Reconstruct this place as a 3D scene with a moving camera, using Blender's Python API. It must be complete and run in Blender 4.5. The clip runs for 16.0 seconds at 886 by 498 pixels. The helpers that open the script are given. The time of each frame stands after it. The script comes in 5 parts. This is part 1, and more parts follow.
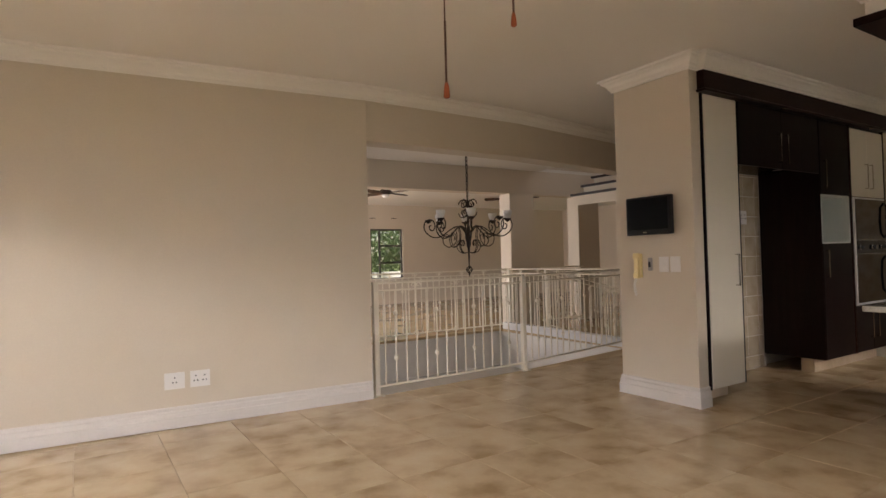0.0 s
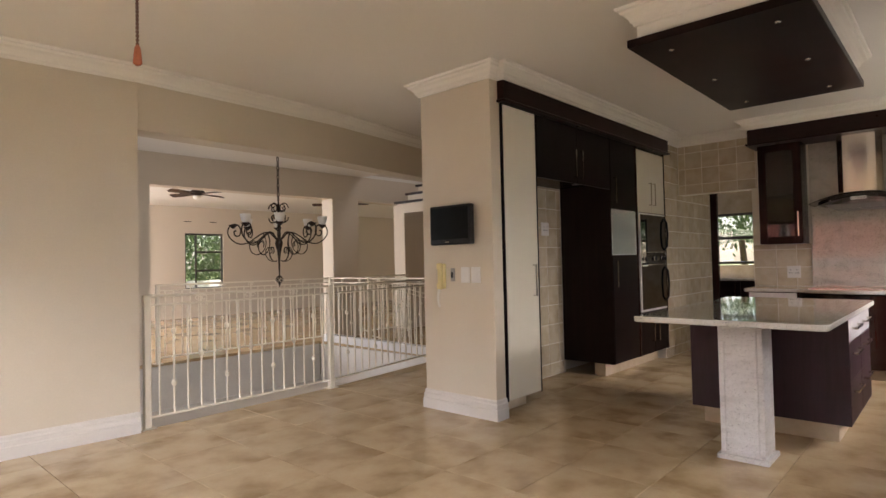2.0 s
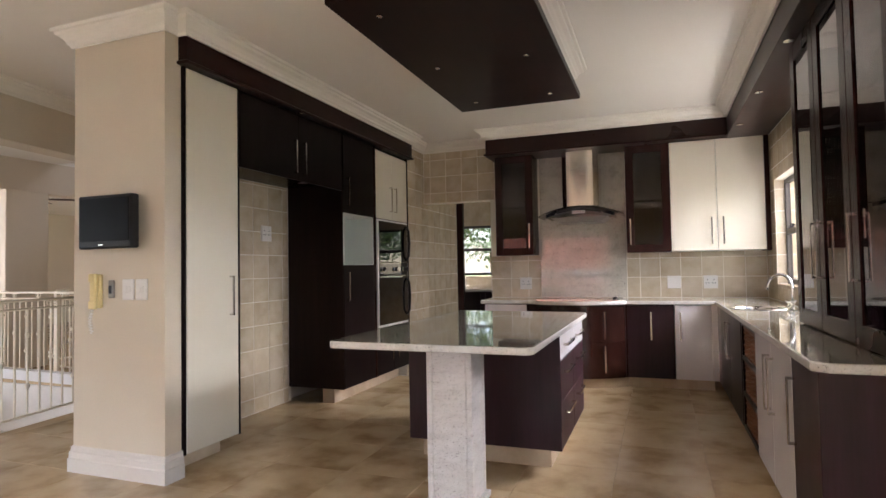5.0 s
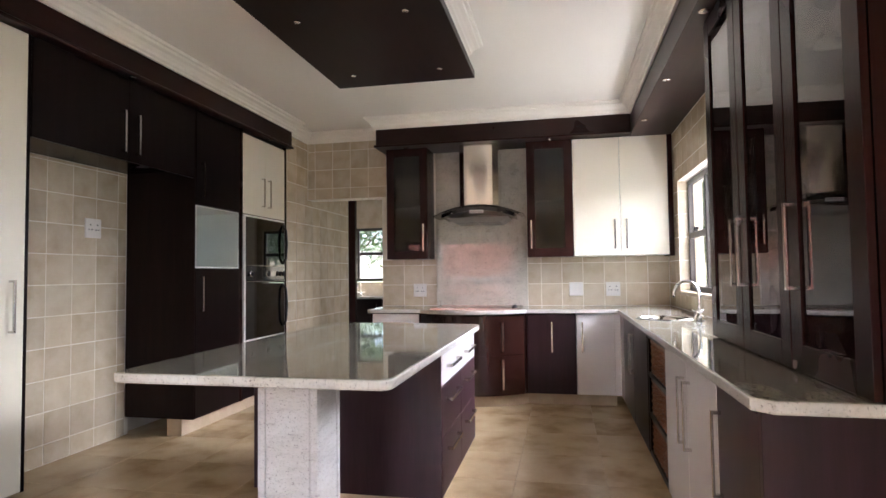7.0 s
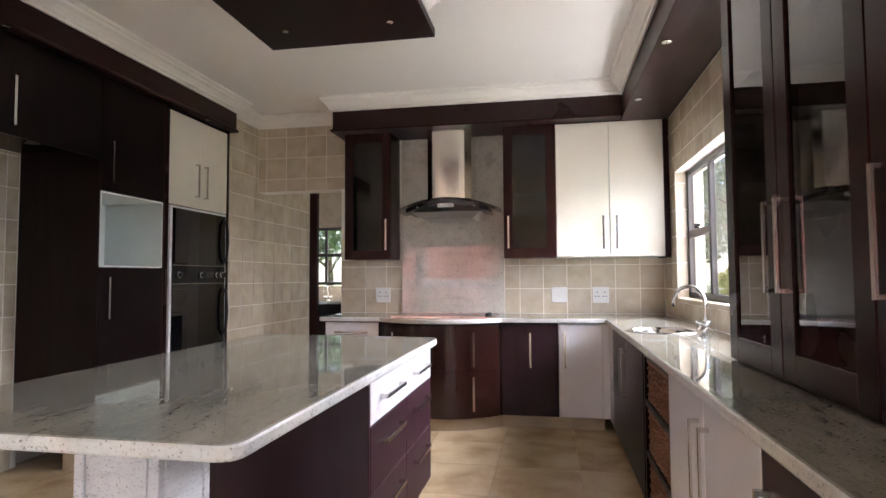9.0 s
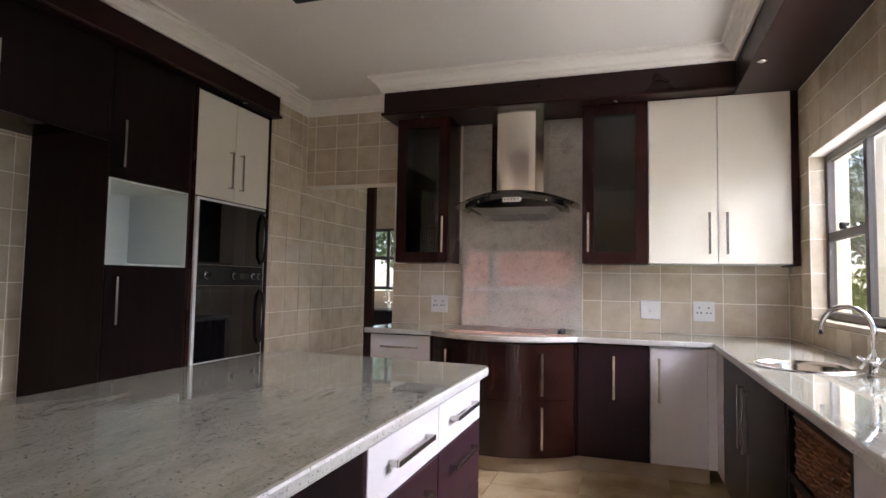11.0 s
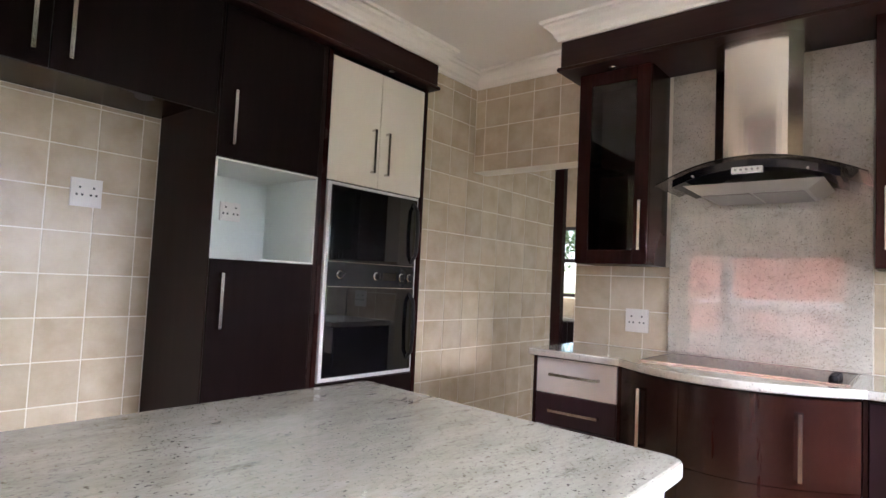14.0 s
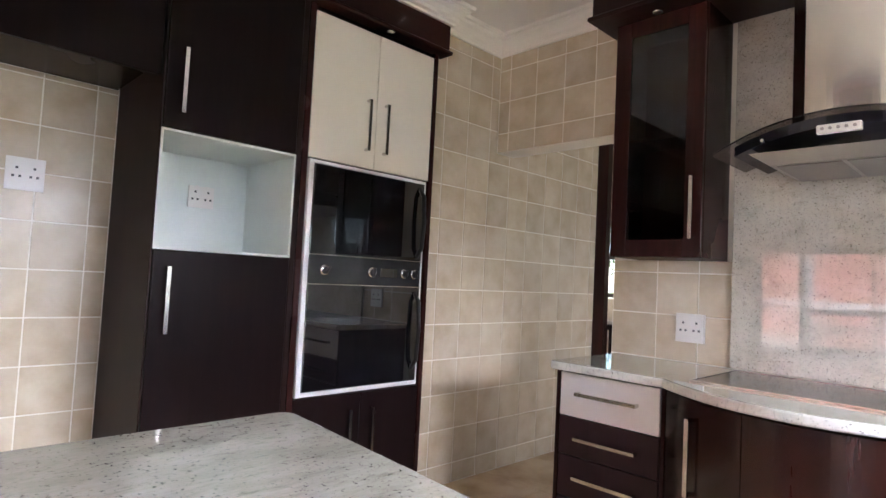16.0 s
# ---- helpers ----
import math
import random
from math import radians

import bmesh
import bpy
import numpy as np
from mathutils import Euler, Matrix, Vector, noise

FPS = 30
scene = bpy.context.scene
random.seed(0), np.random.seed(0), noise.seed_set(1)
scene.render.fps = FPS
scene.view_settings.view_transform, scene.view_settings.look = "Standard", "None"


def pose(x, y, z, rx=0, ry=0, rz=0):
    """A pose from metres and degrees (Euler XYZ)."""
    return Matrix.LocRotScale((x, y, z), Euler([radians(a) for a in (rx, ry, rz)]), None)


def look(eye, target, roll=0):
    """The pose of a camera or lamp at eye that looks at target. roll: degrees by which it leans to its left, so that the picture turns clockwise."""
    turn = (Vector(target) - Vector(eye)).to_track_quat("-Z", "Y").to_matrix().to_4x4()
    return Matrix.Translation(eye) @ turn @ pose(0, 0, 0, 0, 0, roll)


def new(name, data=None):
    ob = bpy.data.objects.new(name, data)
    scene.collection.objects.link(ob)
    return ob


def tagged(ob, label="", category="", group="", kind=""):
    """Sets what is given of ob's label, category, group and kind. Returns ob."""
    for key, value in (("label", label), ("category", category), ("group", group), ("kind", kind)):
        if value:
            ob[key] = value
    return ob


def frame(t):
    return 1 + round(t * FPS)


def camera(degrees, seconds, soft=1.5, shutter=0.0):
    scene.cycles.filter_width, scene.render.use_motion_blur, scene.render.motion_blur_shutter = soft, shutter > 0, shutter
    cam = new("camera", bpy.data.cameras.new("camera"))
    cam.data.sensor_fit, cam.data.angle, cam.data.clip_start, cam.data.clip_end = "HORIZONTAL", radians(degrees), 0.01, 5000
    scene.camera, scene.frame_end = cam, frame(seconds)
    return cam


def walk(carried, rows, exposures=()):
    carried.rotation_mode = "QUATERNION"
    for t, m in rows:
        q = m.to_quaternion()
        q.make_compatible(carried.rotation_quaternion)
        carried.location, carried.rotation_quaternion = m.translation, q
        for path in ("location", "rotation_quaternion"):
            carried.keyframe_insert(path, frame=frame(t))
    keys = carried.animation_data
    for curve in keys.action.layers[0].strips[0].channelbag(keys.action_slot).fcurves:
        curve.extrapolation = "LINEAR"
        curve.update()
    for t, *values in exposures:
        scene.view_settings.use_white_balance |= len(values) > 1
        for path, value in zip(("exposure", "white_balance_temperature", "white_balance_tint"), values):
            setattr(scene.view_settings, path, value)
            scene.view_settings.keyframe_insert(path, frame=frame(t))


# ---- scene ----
cam = camera(75.3, 16.0)
METRES, EYE, TILT, LEAN, TURN = 5.25, 1.285, 0.0, 0.0, -30.8
PATH = [
    (0, (0.967, 0.234, 1.292), (2.042, 1.92, 1.328), -1.6),
    (0.5, (1.062, 0.231, 1.29), (2.224, 1.859, 1.332), -1.4),
    (1, (1.208, 0.262, 1.294), (2.47, 1.812, 1.34), -1.4),
    (1.5, (1.348, 0.286, 1.296), (2.71, 1.75, 1.343), -1.3),
    (2, (1.509, 0.27, 1.303), (2.993, 1.61, 1.351), -1.3),
    (2.5, (1.706, 0.23, 1.304), (3.274, 1.47, 1.356), -1.3),
    (3, (1.862, 0.205, 1.296), (3.508, 1.34, 1.351), -1.2),
    (3.5, (2.025, 0.229, 1.272), (3.739, 1.259, 1.333), -1.2),
    (4, (2.197, 0.265, 1.279), (3.969, 1.192, 1.34), -1.0),
    (4.5, (2.361, 0.257, 1.276), (4.188, 1.066, 1.341), -1.0),
    (5, (2.553, 0.263, 1.292), (4.426, 0.962, 1.361), -1.0),
    (5.2, (2.626, 0.254, 1.302), (4.509, 0.923, 1.373), -0.7),
    (7.5, (3.503, 0.238, 1.261), (5.468, 0.599, 1.353), -0.7),
    (8, (3.673, 0.217, 1.25), (5.64, 0.565, 1.346), -0.5),
    (10.3, (4.626, 0.17, 1.27), (6.565, 0.644, 1.389), 0.5),
    (10.5, (4.685, 0.187, 1.269), (6.615, 0.697, 1.388), 0.6),
    (11, (4.891, 0.236, 1.271), (6.789, 0.857, 1.39), 1.0),
    (11.5, (5.07, 0.281, 1.276), (6.924, 1.021, 1.398), 1.4),
    (12, (5.259, 0.336, 1.293), (7.049, 1.22, 1.413), 1.8),
    (12.5, (5.436, 0.361, 1.28), (7.134, 1.411, 1.398), 2.2),
    (13, (5.63, 0.387, 1.266), (7.248, 1.557, 1.386), 2.4),
    (13.5, (5.812, 0.413, 1.27), (7.382, 1.647, 1.388), 2.5),
    (14, (5.991, 0.418, 1.284), (7.524, 1.697, 1.397), 2.7),
    (14.5, (6.171, 0.43, 1.305), (7.663, 1.757, 1.413), 2.9),
    (15, (6.33, 0.433, 1.29), (7.764, 1.823, 1.401), 2.8),
    (15.5, (6.493, 0.497, 1.277), (7.894, 1.921, 1.386), 2.7),
    (16, (6.634, 0.592, 1.284), (8.029, 2.021, 1.386), 2.9),
]
EXPOSURES = [
    (0.0, 1.33, 7050, 20.0),
    (2.5, 1.93, 6700, 18.5),
    (5.0, 2.18, 6280, 17.5),
    (8.0, 2.70, 5800, 16.5),
    (11.0, 2.12, 5900, 18.5),
    (13.0, 2.7, 5850, 18.5),
    (16.0, 3.13, 5700, 18.0),
]
walk(cam, [(t, look(eye, target, roll)) for t, eye, target, roll in PATH],
     exposures=EXPOSURES)

# ---- world and light ----
SUN = Vector((0.42, -0.30, 0.86)).normalized()
world = bpy.data.worlds.new("sky")
scene.world = world
world.use_nodes = True
wn = world.node_tree
sky = wn.nodes.new("ShaderNodeTexSky")
sky.sky_type, sky.sun_disc = "NISHITA", False
sky.sun_elevation, sky.sun_rotation = math.asin(SUN.z), math.atan2(SUN.x, SUN.y)
wn.links.new(sky.outputs[0], wn.nodes["Background"].inputs[0])
wn.nodes["Background"].inputs[1].default_value = 0.08

sun = new("sun", bpy.data.lights.new("sun", "SUN"))
sun.data.energy, sun.data.angle, sun.data.color = 4.2, radians(0.6), (1.0, 0.95, 0.88)
sun.matrix_world = look(SUN * 20, (0, 0, 0))


# Area lamps standing in for daylight; some have no known opening behind them.
def sky_lamp(eye, target, w, h, watts, color=(0.92, 0.96, 1.0)):
    lamp = new("daylight_stand_in", bpy.data.lights.new("daylight_stand_in", "AREA"))
    lamp.data.shape, lamp.data.size, lamp.data.size_y = "RECTANGLE", w, h
    lamp.data.energy, lamp.data.color = watts, color
    lamp.matrix_world = look(eye, target)
    return lamp


sky_lamp((-4.2, 2.9, 2.98), (6.0, 2.6, 1.0), 3.6, 0.5, 122, (0.84, 0.92, 1.0))          # west garden doors
sky_lamp((1.4, -4.2, 2.6), (1.4, 5.4, 0.8), 4.5, 1.2, 50, (0.84, 0.92, 1.0))        # light added for the living wall, through assumed south doors
sky_lamp((8.6, -2.4, 2.66), (7.0, 0.9, 0.9), 2.6, 1.0, 88, (0.98, 0.98, 0.98))          # kitchen window, sky
sky_lamp((8.0, -1.75, 0.55), (7.6, 0.8, 2.9), 2.0, 0.5, 6, (1.0, 0.96, 0.9))   # kitchen window, lamp added low outside in place of light off the sunlit paving
sky_lamp((10.6, 0.42, 1.55), (10.6, 3.0, 1.3), 1.3, 1.0, 1.0)           # fill added for the passage wall, in an assumed scullery window
sky_lamp((2.95, 12.2, 1.4), (9.0, 12.2, 1.0), 4.0, 2.2, 75)          # fill added for the far room, at an assumed open side
sky_lamp((9.8, 5.9, 4.3), (9.6, 7.4, 2.0), 1.5, 1.0, 5)              # fill added over the stairs, no window stands there
sky_lamp((2.2, 7.0, 1.2), (8.0, 7.0, 0.6), 1.9, 1.9, 8)             # fill added for hall and stairwell, through an assumed window

# ---- materials ----
def nodes_of(name):
    m = bpy.data.materials.new(name)
    m.use_nodes = True
    nt = m.node_tree
    return m, nt, nt.nodes["Principled BSDF"]


def noise_node(nt, scale, detail=4.0, rough=0.55, stretch=None):
    tc = nt.nodes.new("ShaderNodeTexCoord")
    n = nt.nodes.new("ShaderNodeTexNoise")
    n.inputs["Scale"].default_value, n.inputs["Detail"].default_value, n.inputs["Roughness"].default_value = scale, detail, rough
    src = tc.outputs["Object"]
    if stretch:
        mp = nt.nodes.new("ShaderNodeMapping")
        mp.inputs["Scale"].default_value = stretch
        nt.links.new(src, mp.inputs[0])
        src = mp.outputs[0]
    nt.links.new(src, n.inputs["Vector"])
    return n


def ramp(nt, src, stops):
    r = nt.nodes.new("ShaderNodeValToRGB")
    while len(r.color_ramp.elements) < len(stops):
        r.color_ramp.elements.new(0.5)
    for e, (p, c) in zip(r.color_ramp.elements, stops):
        e.position, e.color = p, (*c, 1)
    nt.links.new(src, r.inputs[0])
    return r.outputs[0]


def mix(nt, a, b, fac, mode="MIX"):
    n = nt.nodes.new("ShaderNodeMix")
    n.data_type, n.blend_type = "RGBA", mode
    for sock, v in ((n.inputs["Factor"], fac), (n.inputs["A"], a), (n.inputs["B"], b)):
        if hasattr(v, "links"):
            nt.links.new(v, sock)
        elif isinstance(v, tuple):
            sock.default_value = (*v, 1)
        else:
            sock.default_value = v
    return n.outputs["Result"]


def bump(nt, bsdf, src, strength, dist=0.002):
    b = nt.nodes.new("ShaderNodeBump")
    b.inputs["Strength"].default_value, b.inputs["Distance"].default_value = strength, dist
    nt.links.new(src, b.inputs["Height"])
    nt.links.new(b.outputs[0], bsdf.inputs["Normal"])


def plain(name, color, rough=0.5, metal=0.0, vary=0.12, big=1.2, fine=60, relief=0.1, stretch=None, coat=0.0, spec=0.5):
    """Two scales of mottling in the colour and roughness, and a fine relief."""
    m, nt, b = nodes_of(name)
    n1, n2 = noise_node(nt, big), noise_node(nt, fine, 3, 0.6, stretch)
    lo = tuple(c * (1 - vary) for c in color)
    hi = tuple(min(1, c * (1 + vary)) for c in color)
    c1 = ramp(nt, n1.outputs[0], [(0.3, lo), (0.7, hi)])
    c2 = ramp(nt, n2.outputs[0], [(0.3, lo), (0.7, hi)])
    nt.links.new(mix(nt, c1, c2, 0.45), b.inputs["Base Color"])
    rr = nt.nodes.new("ShaderNodeMapRange")
    rr.inputs["To Min"].default_value, rr.inputs["To Max"].default_value = rough * 0.85, min(1, rough * 1.18)
    nt.links.new(n1.outputs[0], rr.inputs[0])
    nt.links.new(rr.outputs[0], b.inputs["Roughness"])
    b.inputs["Metallic"].default_value = metal
    b.inputs["Coat Weight"].default_value = coat
    b.inputs["Coat Roughness"].default_value = min(0.05, rough)
    b.inputs["Specular IOR Level"].default_value = spec
    if relief:
        bump(nt, b, n2.outputs[0], relief)
    return m


def tile_material(name, a, b_, c, rough, spread=0.08, cloud=5.0, grain=0.965, ragged=3):
    """Fired tile: cloudy body, per-piece shade, soft stains."""
    m, nt, b = nodes_of(name)
    info = nt.nodes.new("ShaderNodeObjectInfo")
    tc = nt.nodes.new("ShaderNodeTexCoord")
    add = nt.nodes.new("ShaderNodeVectorMath")
    comb = nt.nodes.new("ShaderNodeVectorMath")
    comb.operation = "SCALE"
    comb.inputs[0].default_value = (37.0, 53.0, 19.0)
    nt.links.new(info.outputs["Random"], comb.inputs["Scale"])
    nt.links.new(tc.outputs["Object"], add.inputs[0])
    nt.links.new(comb.outputs[0], add.inputs[1])
    n1, n2 = nt.nodes.new("ShaderNodeTexNoise"), nt.nodes.new("ShaderNodeTexNoise")
    for n, s, d in ((n1, cloud, ragged), (n2, 45.0, 4)):
        n.inputs["Scale"].default_value, n.inputs["Detail"].default_value = s, d
        nt.links.new(add.outputs[0], n.inputs["Vector"])
    c1 = ramp(nt, n1.outputs[0], [(0.3, a), (0.52, b_), (0.72, c)])
    c2 = ramp(nt, n2.outputs[0], [(0.3, (grain, grain, grain)), (0.7, (1.015, 1.015, 1.01))])
    shade = ramp(nt, info.outputs["Random"], [(0.0, (1 - spread, 1 - spread * 1.1, 1 - spread * 1.2)), (1.0, (1 + spread * 0.8, 1 + spread * 0.7, 1 + spread * 0.5))])
    nt.links.new(mix(nt, mix(nt, c1, c2, 1.0, "MULTIPLY"), shade, 1.0, "MULTIPLY"), b.inputs["Base Color"])
    rr = nt.nodes.new("ShaderNodeMapRange")
    rr.inputs["To Min"].default_value, rr.inputs["To Max"].default_value = rough * 0.92, rough * 1.08
    nt.links.new(n2.outputs[0], rr.inputs[0])
    nt.links.new(rr.outputs[0], b.inputs["Roughness"])
    bump(nt, b, n1.outputs[0], 0.05, 0.003)
    return m


def granite_material(name, base, dark, light, vein, rough, flow=(1.0, 2.0, 1.0), fleck=75.0, veined=0.65):
    m, nt, b = nodes_of(name)
    n1 = noise_node(nt, 3.0, 5, 0.6, flow)
    n2 = noise_node(nt, 55.0, 5, 0.7, flow)
    n3 = noise_node(nt, fleck, 3, 0.65)
    n4 = noise_node(nt, 16.0, 6, 0.72, flow)
    n5 = noise_node(nt, 7.0, 6, 0.65, flow)
    c = ramp(nt, n1.outputs[0], [(0.32, light), (0.62, base)])
    c = mix(nt, c, ramp(nt, n5.outputs[0], [(0.30, dark), (0.46, base), (0.64, light)]), 0.5)
    c = mix(nt, c, ramp(nt, n2.outputs[0], [(0.33, dark), (0.45, base), (0.66, light)]), 0.28)
    spots = ramp(nt, n3.outputs[0], [(0.33, (0.10, 0.085, 0.07)), (0.395, (1, 1, 1))])
    veins = ramp(nt, n4.outputs[0], [(0.28, vein), (0.42, (1, 1, 1))])
    c = mix(nt, mix(nt, c, veins, veined, "MULTIPLY"), spots, 0.8, "MULTIPLY")
    nt.links.new(c, b.inputs["Base Color"])
    b.inputs["Roughness"].default_value = rough
    b.inputs["Coat Weight"].default_value, b.inputs["Coat Roughness"].default_value = 0.6, 0.03
    return m


def wood_material(name, lo, hi, rough, along=(18, 18, 1.2), coat=0.0, spec=0.3):
    m, nt, b = nodes_of(name)
    n1, n2 = noise_node(nt, 1.0, 6, 0.62, along), noise_node(nt, 1.6, 3)
    n3 = noise_node(nt, 6.0, 4, 0.6, along)
    c = mix(nt, ramp(nt, n1.outputs[0], [(0.3, lo), (0.72, hi)]), ramp(nt, n2.outputs[0], [(0.2, lo), (0.8, hi)]), 0.25)
    c = mix(nt, c, ramp(nt, n3.outputs[0], [(0.3, (0.7, 0.7, 0.7)), (0.6, (1, 1, 1))]), 0.6, "MULTIPLY")
    nt.links.new(c, b.inputs["Base Color"])
    rr = nt.nodes.new("ShaderNodeMapRange")
    rr.inputs["To Min"].default_value, rr.inputs["To Max"].default_value = rough * 0.85, rough * 1.2
    nt.links.new(n2.outputs[0], rr.inputs[0])
    nt.links.new(rr.outputs[0], b.inputs["Roughness"])
    b.inputs["Coat Weight"].default_value, b.inputs["Coat Roughness"].default_value = coat, 0.12
    b.inputs["Specular IOR Level"].default_value = spec
    bump(nt, b, n3.outputs[0], 0.05, 0.001)
    return m


def glass_material(name, tint=(1, 1, 1), rough=0.0):
    m, nt, b = nodes_of(name)
    b.inputs["Base Color"].default_value = (*tint, 1)
    b.inputs["Transmission Weight"].default_value, b.inputs["Roughness"].default_value, b.inputs["IOR"].default_value = 1.0, rough, 1.45
    return m


M_WALL = plain("warm_cream_paint", (0.62, 0.535, 0.42), 0.55, vary=0.05, big=0.9, fine=90, relief=0.08)
M_HALL = plain("pale_cream_paint", (0.64, 0.55, 0.44), 0.6, vary=0.05, big=0.9, fine=90, relief=0.08)
M_CEIL = plain("ceiling_white_paint", (0.82, 0.78, 0.72), 0.7, vary=0.03, big=0.7, fine=70, relief=0.06)
M_CROWN = plain("cornice_white_paint", (0.84, 0.80, 0.73), 0.5, vary=0.04, big=2.0, fine=80, relief=0.05)
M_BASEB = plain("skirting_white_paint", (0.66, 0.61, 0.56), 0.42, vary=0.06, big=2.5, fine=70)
M_WOOD = wood_material("dark_mahogany_veneer", (0.012, 0.0034, 0.003), (0.036, 0.0085, 0.007), 0.26, spec=0.2)
M_WOODH = wood_material("dark_mahogany_lengthwise", (0.012, 0.0038, 0.0033), (0.032, 0.0090, 0.0075), 0.30, along=(1.2, 18, 18), spec=0.16)
M_RED = wood_material("red_mahogany_veneer", (0.014, 0.0045, 0.003), (0.040, 0.0105, 0.007), 0.24, along=(9, 9, 1.0), coat=0.3, spec=0.4)
M_BLACK = wood_material("black_brown_veneer", (0.0055, 0.003, 0.003), (0.012, 0.0056, 0.0054), 0.30, spec=0.08)
M_PLUM = wood_material("plum_black_laminate", (0.018, 0.0058, 0.0085), (0.040, 0.0125, 0.019), 0.36, spec=0.25)
M_SIDE = wood_material("dark_brown_side_board", (0.0105, 0.0045, 0.0038), (0.021, 0.0084, 0.0068), 0.42, spec=0.12)
M_PANEL = wood_material("dark_ceiling_board", (0.010, 0.0040, 0.0036), (0.022, 0.0080, 0.0070), 0.34, along=(1.2, 18, 18), spec=0.14)
M_CREAM = plain("cream_gloss_lacquer", (0.75, 0.69, 0.57), 0.24, vary=0.02, big=1.5, fine=50, relief=0.01, coat=0.4)
M_WHITE = plain("white_gloss_lacquer", (0.74, 0.70, 0.70), 0.25, vary=0.02, big=1.5, fine=50, relief=0.01, coat=0.4)
M_NICHE = plain("white_melamine", (0.68, 0.72, 0.68), 0.4, vary=0.04, big=2.0)
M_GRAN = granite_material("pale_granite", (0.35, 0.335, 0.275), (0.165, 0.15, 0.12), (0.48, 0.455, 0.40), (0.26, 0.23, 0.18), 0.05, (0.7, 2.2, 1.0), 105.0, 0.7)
M_EDGE = granite_material("pale_granite_edge", (0.60, 0.575, 0.53), (0.36, 0.335, 0.30), (0.72, 0.695, 0.65), (0.5, 0.45, 0.40), 0.35, (1.0, 1.0, 1.0), 120.0, 0.6)
M_HOB = plain("black_ceramic_glass", (0.012, 0.012, 0.013), 0.09, vary=0.2, fine=200, relief=0.0, spec=0.3)
M_SPLASH = granite_material("grey_granite_panel", (0.50, 0.455, 0.375), (0.18, 0.155, 0.115), (0.64, 0.60, 0.53), (0.30, 0.24, 0.18), 0.012, (1.0, 1.0, 1.3), 130.0, 0.45)
M_LEG = granite_material("rough_pale_granite", (0.60, 0.57, 0.555), (0.34, 0.315, 0.31), (0.72, 0.695, 0.68), (0.55, 0.50, 0.49), 0.35, (1.0, 1.0, 3.2), 150.0, 0.9)
M_TILE = tile_material("beige_wall_tile", (0.49, 0.395, 0.27), (0.57, 0.48, 0.352), (0.63, 0.55, 0.43), 0.26, 0.08, 6.0, 0.975, 5)
M_GROUT = plain("pale_grout", (0.80, 0.75, 0.65), 0.9, vary=0.08, big=3, fine=150, relief=0.3)
M_FTILE = tile_material("sand_floor_tile", (0.36, 0.24, 0.12), (0.55, 0.405, 0.24), (0.61, 0.47, 0.295), 0.17, 0.012, 3.4, 0.965, 7)
M_FGROUT = plain("brown_grout", (0.48, 0.355, 0.21), 0.9, vary=0.1, big=3, fine=150, relief=0.3)
M_PLINTH = tile_material("plinth_tile", (0.46, 0.35, 0.23), (0.54, 0.42, 0.29), (0.60, 0.48, 0.35), 0.4)
M_STEEL = plain("brushed_steel", (0.80, 0.75, 0.70), 0.16, 1.0, vary=0.06, big=2, fine=30, relief=0.03, stretch=(1, 1, 40))
M_TRAY = plain("grey_hood_steel", (0.56, 0.53, 0.50), 0.38, 1.0, vary=0.06, big=2, fine=30, relief=0.02)
M_HANDLE = plain("satin_nickel", (0.56, 0.545, 0.52), 0.22, 1.0, vary=0.05, big=4, fine=80, relief=0.02)
M_CHROME = plain("chrome", (0.80, 0.80, 0.80), 0.08, 1.0, vary=0.03, big=4, fine=80, relief=0.0)
M_BGLASS = plain("black_glass", (0.004, 0.004, 0.005), 0.004, vary=0.1, relief=0.0, coat=1.0, spec=0.6)
M_OVENP = plain("dark_oven_panel", (0.018, 0.018, 0.020), 0.05, vary=0.1, relief=0.0, spec=0.5)
M_TRIM = plain("pale_aluminium", (0.76, 0.76, 0.75), 0.38, 0.35, vary=0.04, relief=0.0)
M_CANOPY = plain("blue_black_hood_front", (0.010, 0.009, 0.016), 0.08, vary=0.1, relief=0.0, spec=0.7)
M_BPLAST = plain("black_plastic", (0.010, 0.009, 0.010), 0.35, vary=0.1, relief=0.03, spec=0.25)
M_SCREEN = plain("dark_screen", (0.005, 0.005, 0.006), 0.30, vary=0.1, relief=0.0, spec=0.08)
M_WPLAST = plain("white_plastic", (0.76, 0.73, 0.69), 0.35, vary=0.03, relief=0.02)
M_YPLAST = plain("aged_yellow_plastic", (0.80, 0.66, 0.32), 0.4, vary=0.06, relief=0.02)
M_GPLAST = plain("grey_plastic", (0.32, 0.29, 0.27), 0.4, vary=0.06, relief=0.02)
M_HOLE = plain("socket_hole", (0.02, 0.02, 0.02), 0.8)
M_RAIL = plain("cream_enamel_steel", (0.84, 0.77, 0.64), 0.42, vary=0.06, big=4, fine=90)
M_IRON = plain("dark_wrought_iron", (0.028, 0.018, 0.013), 0.45, 0.6, vary=0.25, big=12, fine=90, relief=0.3)
M_FROST = plain("frosted_shade", (0.80, 0.78, 0.74), 0.4, vary=0.04, relief=0.02)
M_FRAME = plain("bronze_window_frame", (0.045, 0.036, 0.030), 0.42, vary=0.15, big=5)
M_GLASS = glass_material("window_glass")
M_CABGL = glass_material("smoked_cabinet_glass", (0.50, 0.47, 0.46))
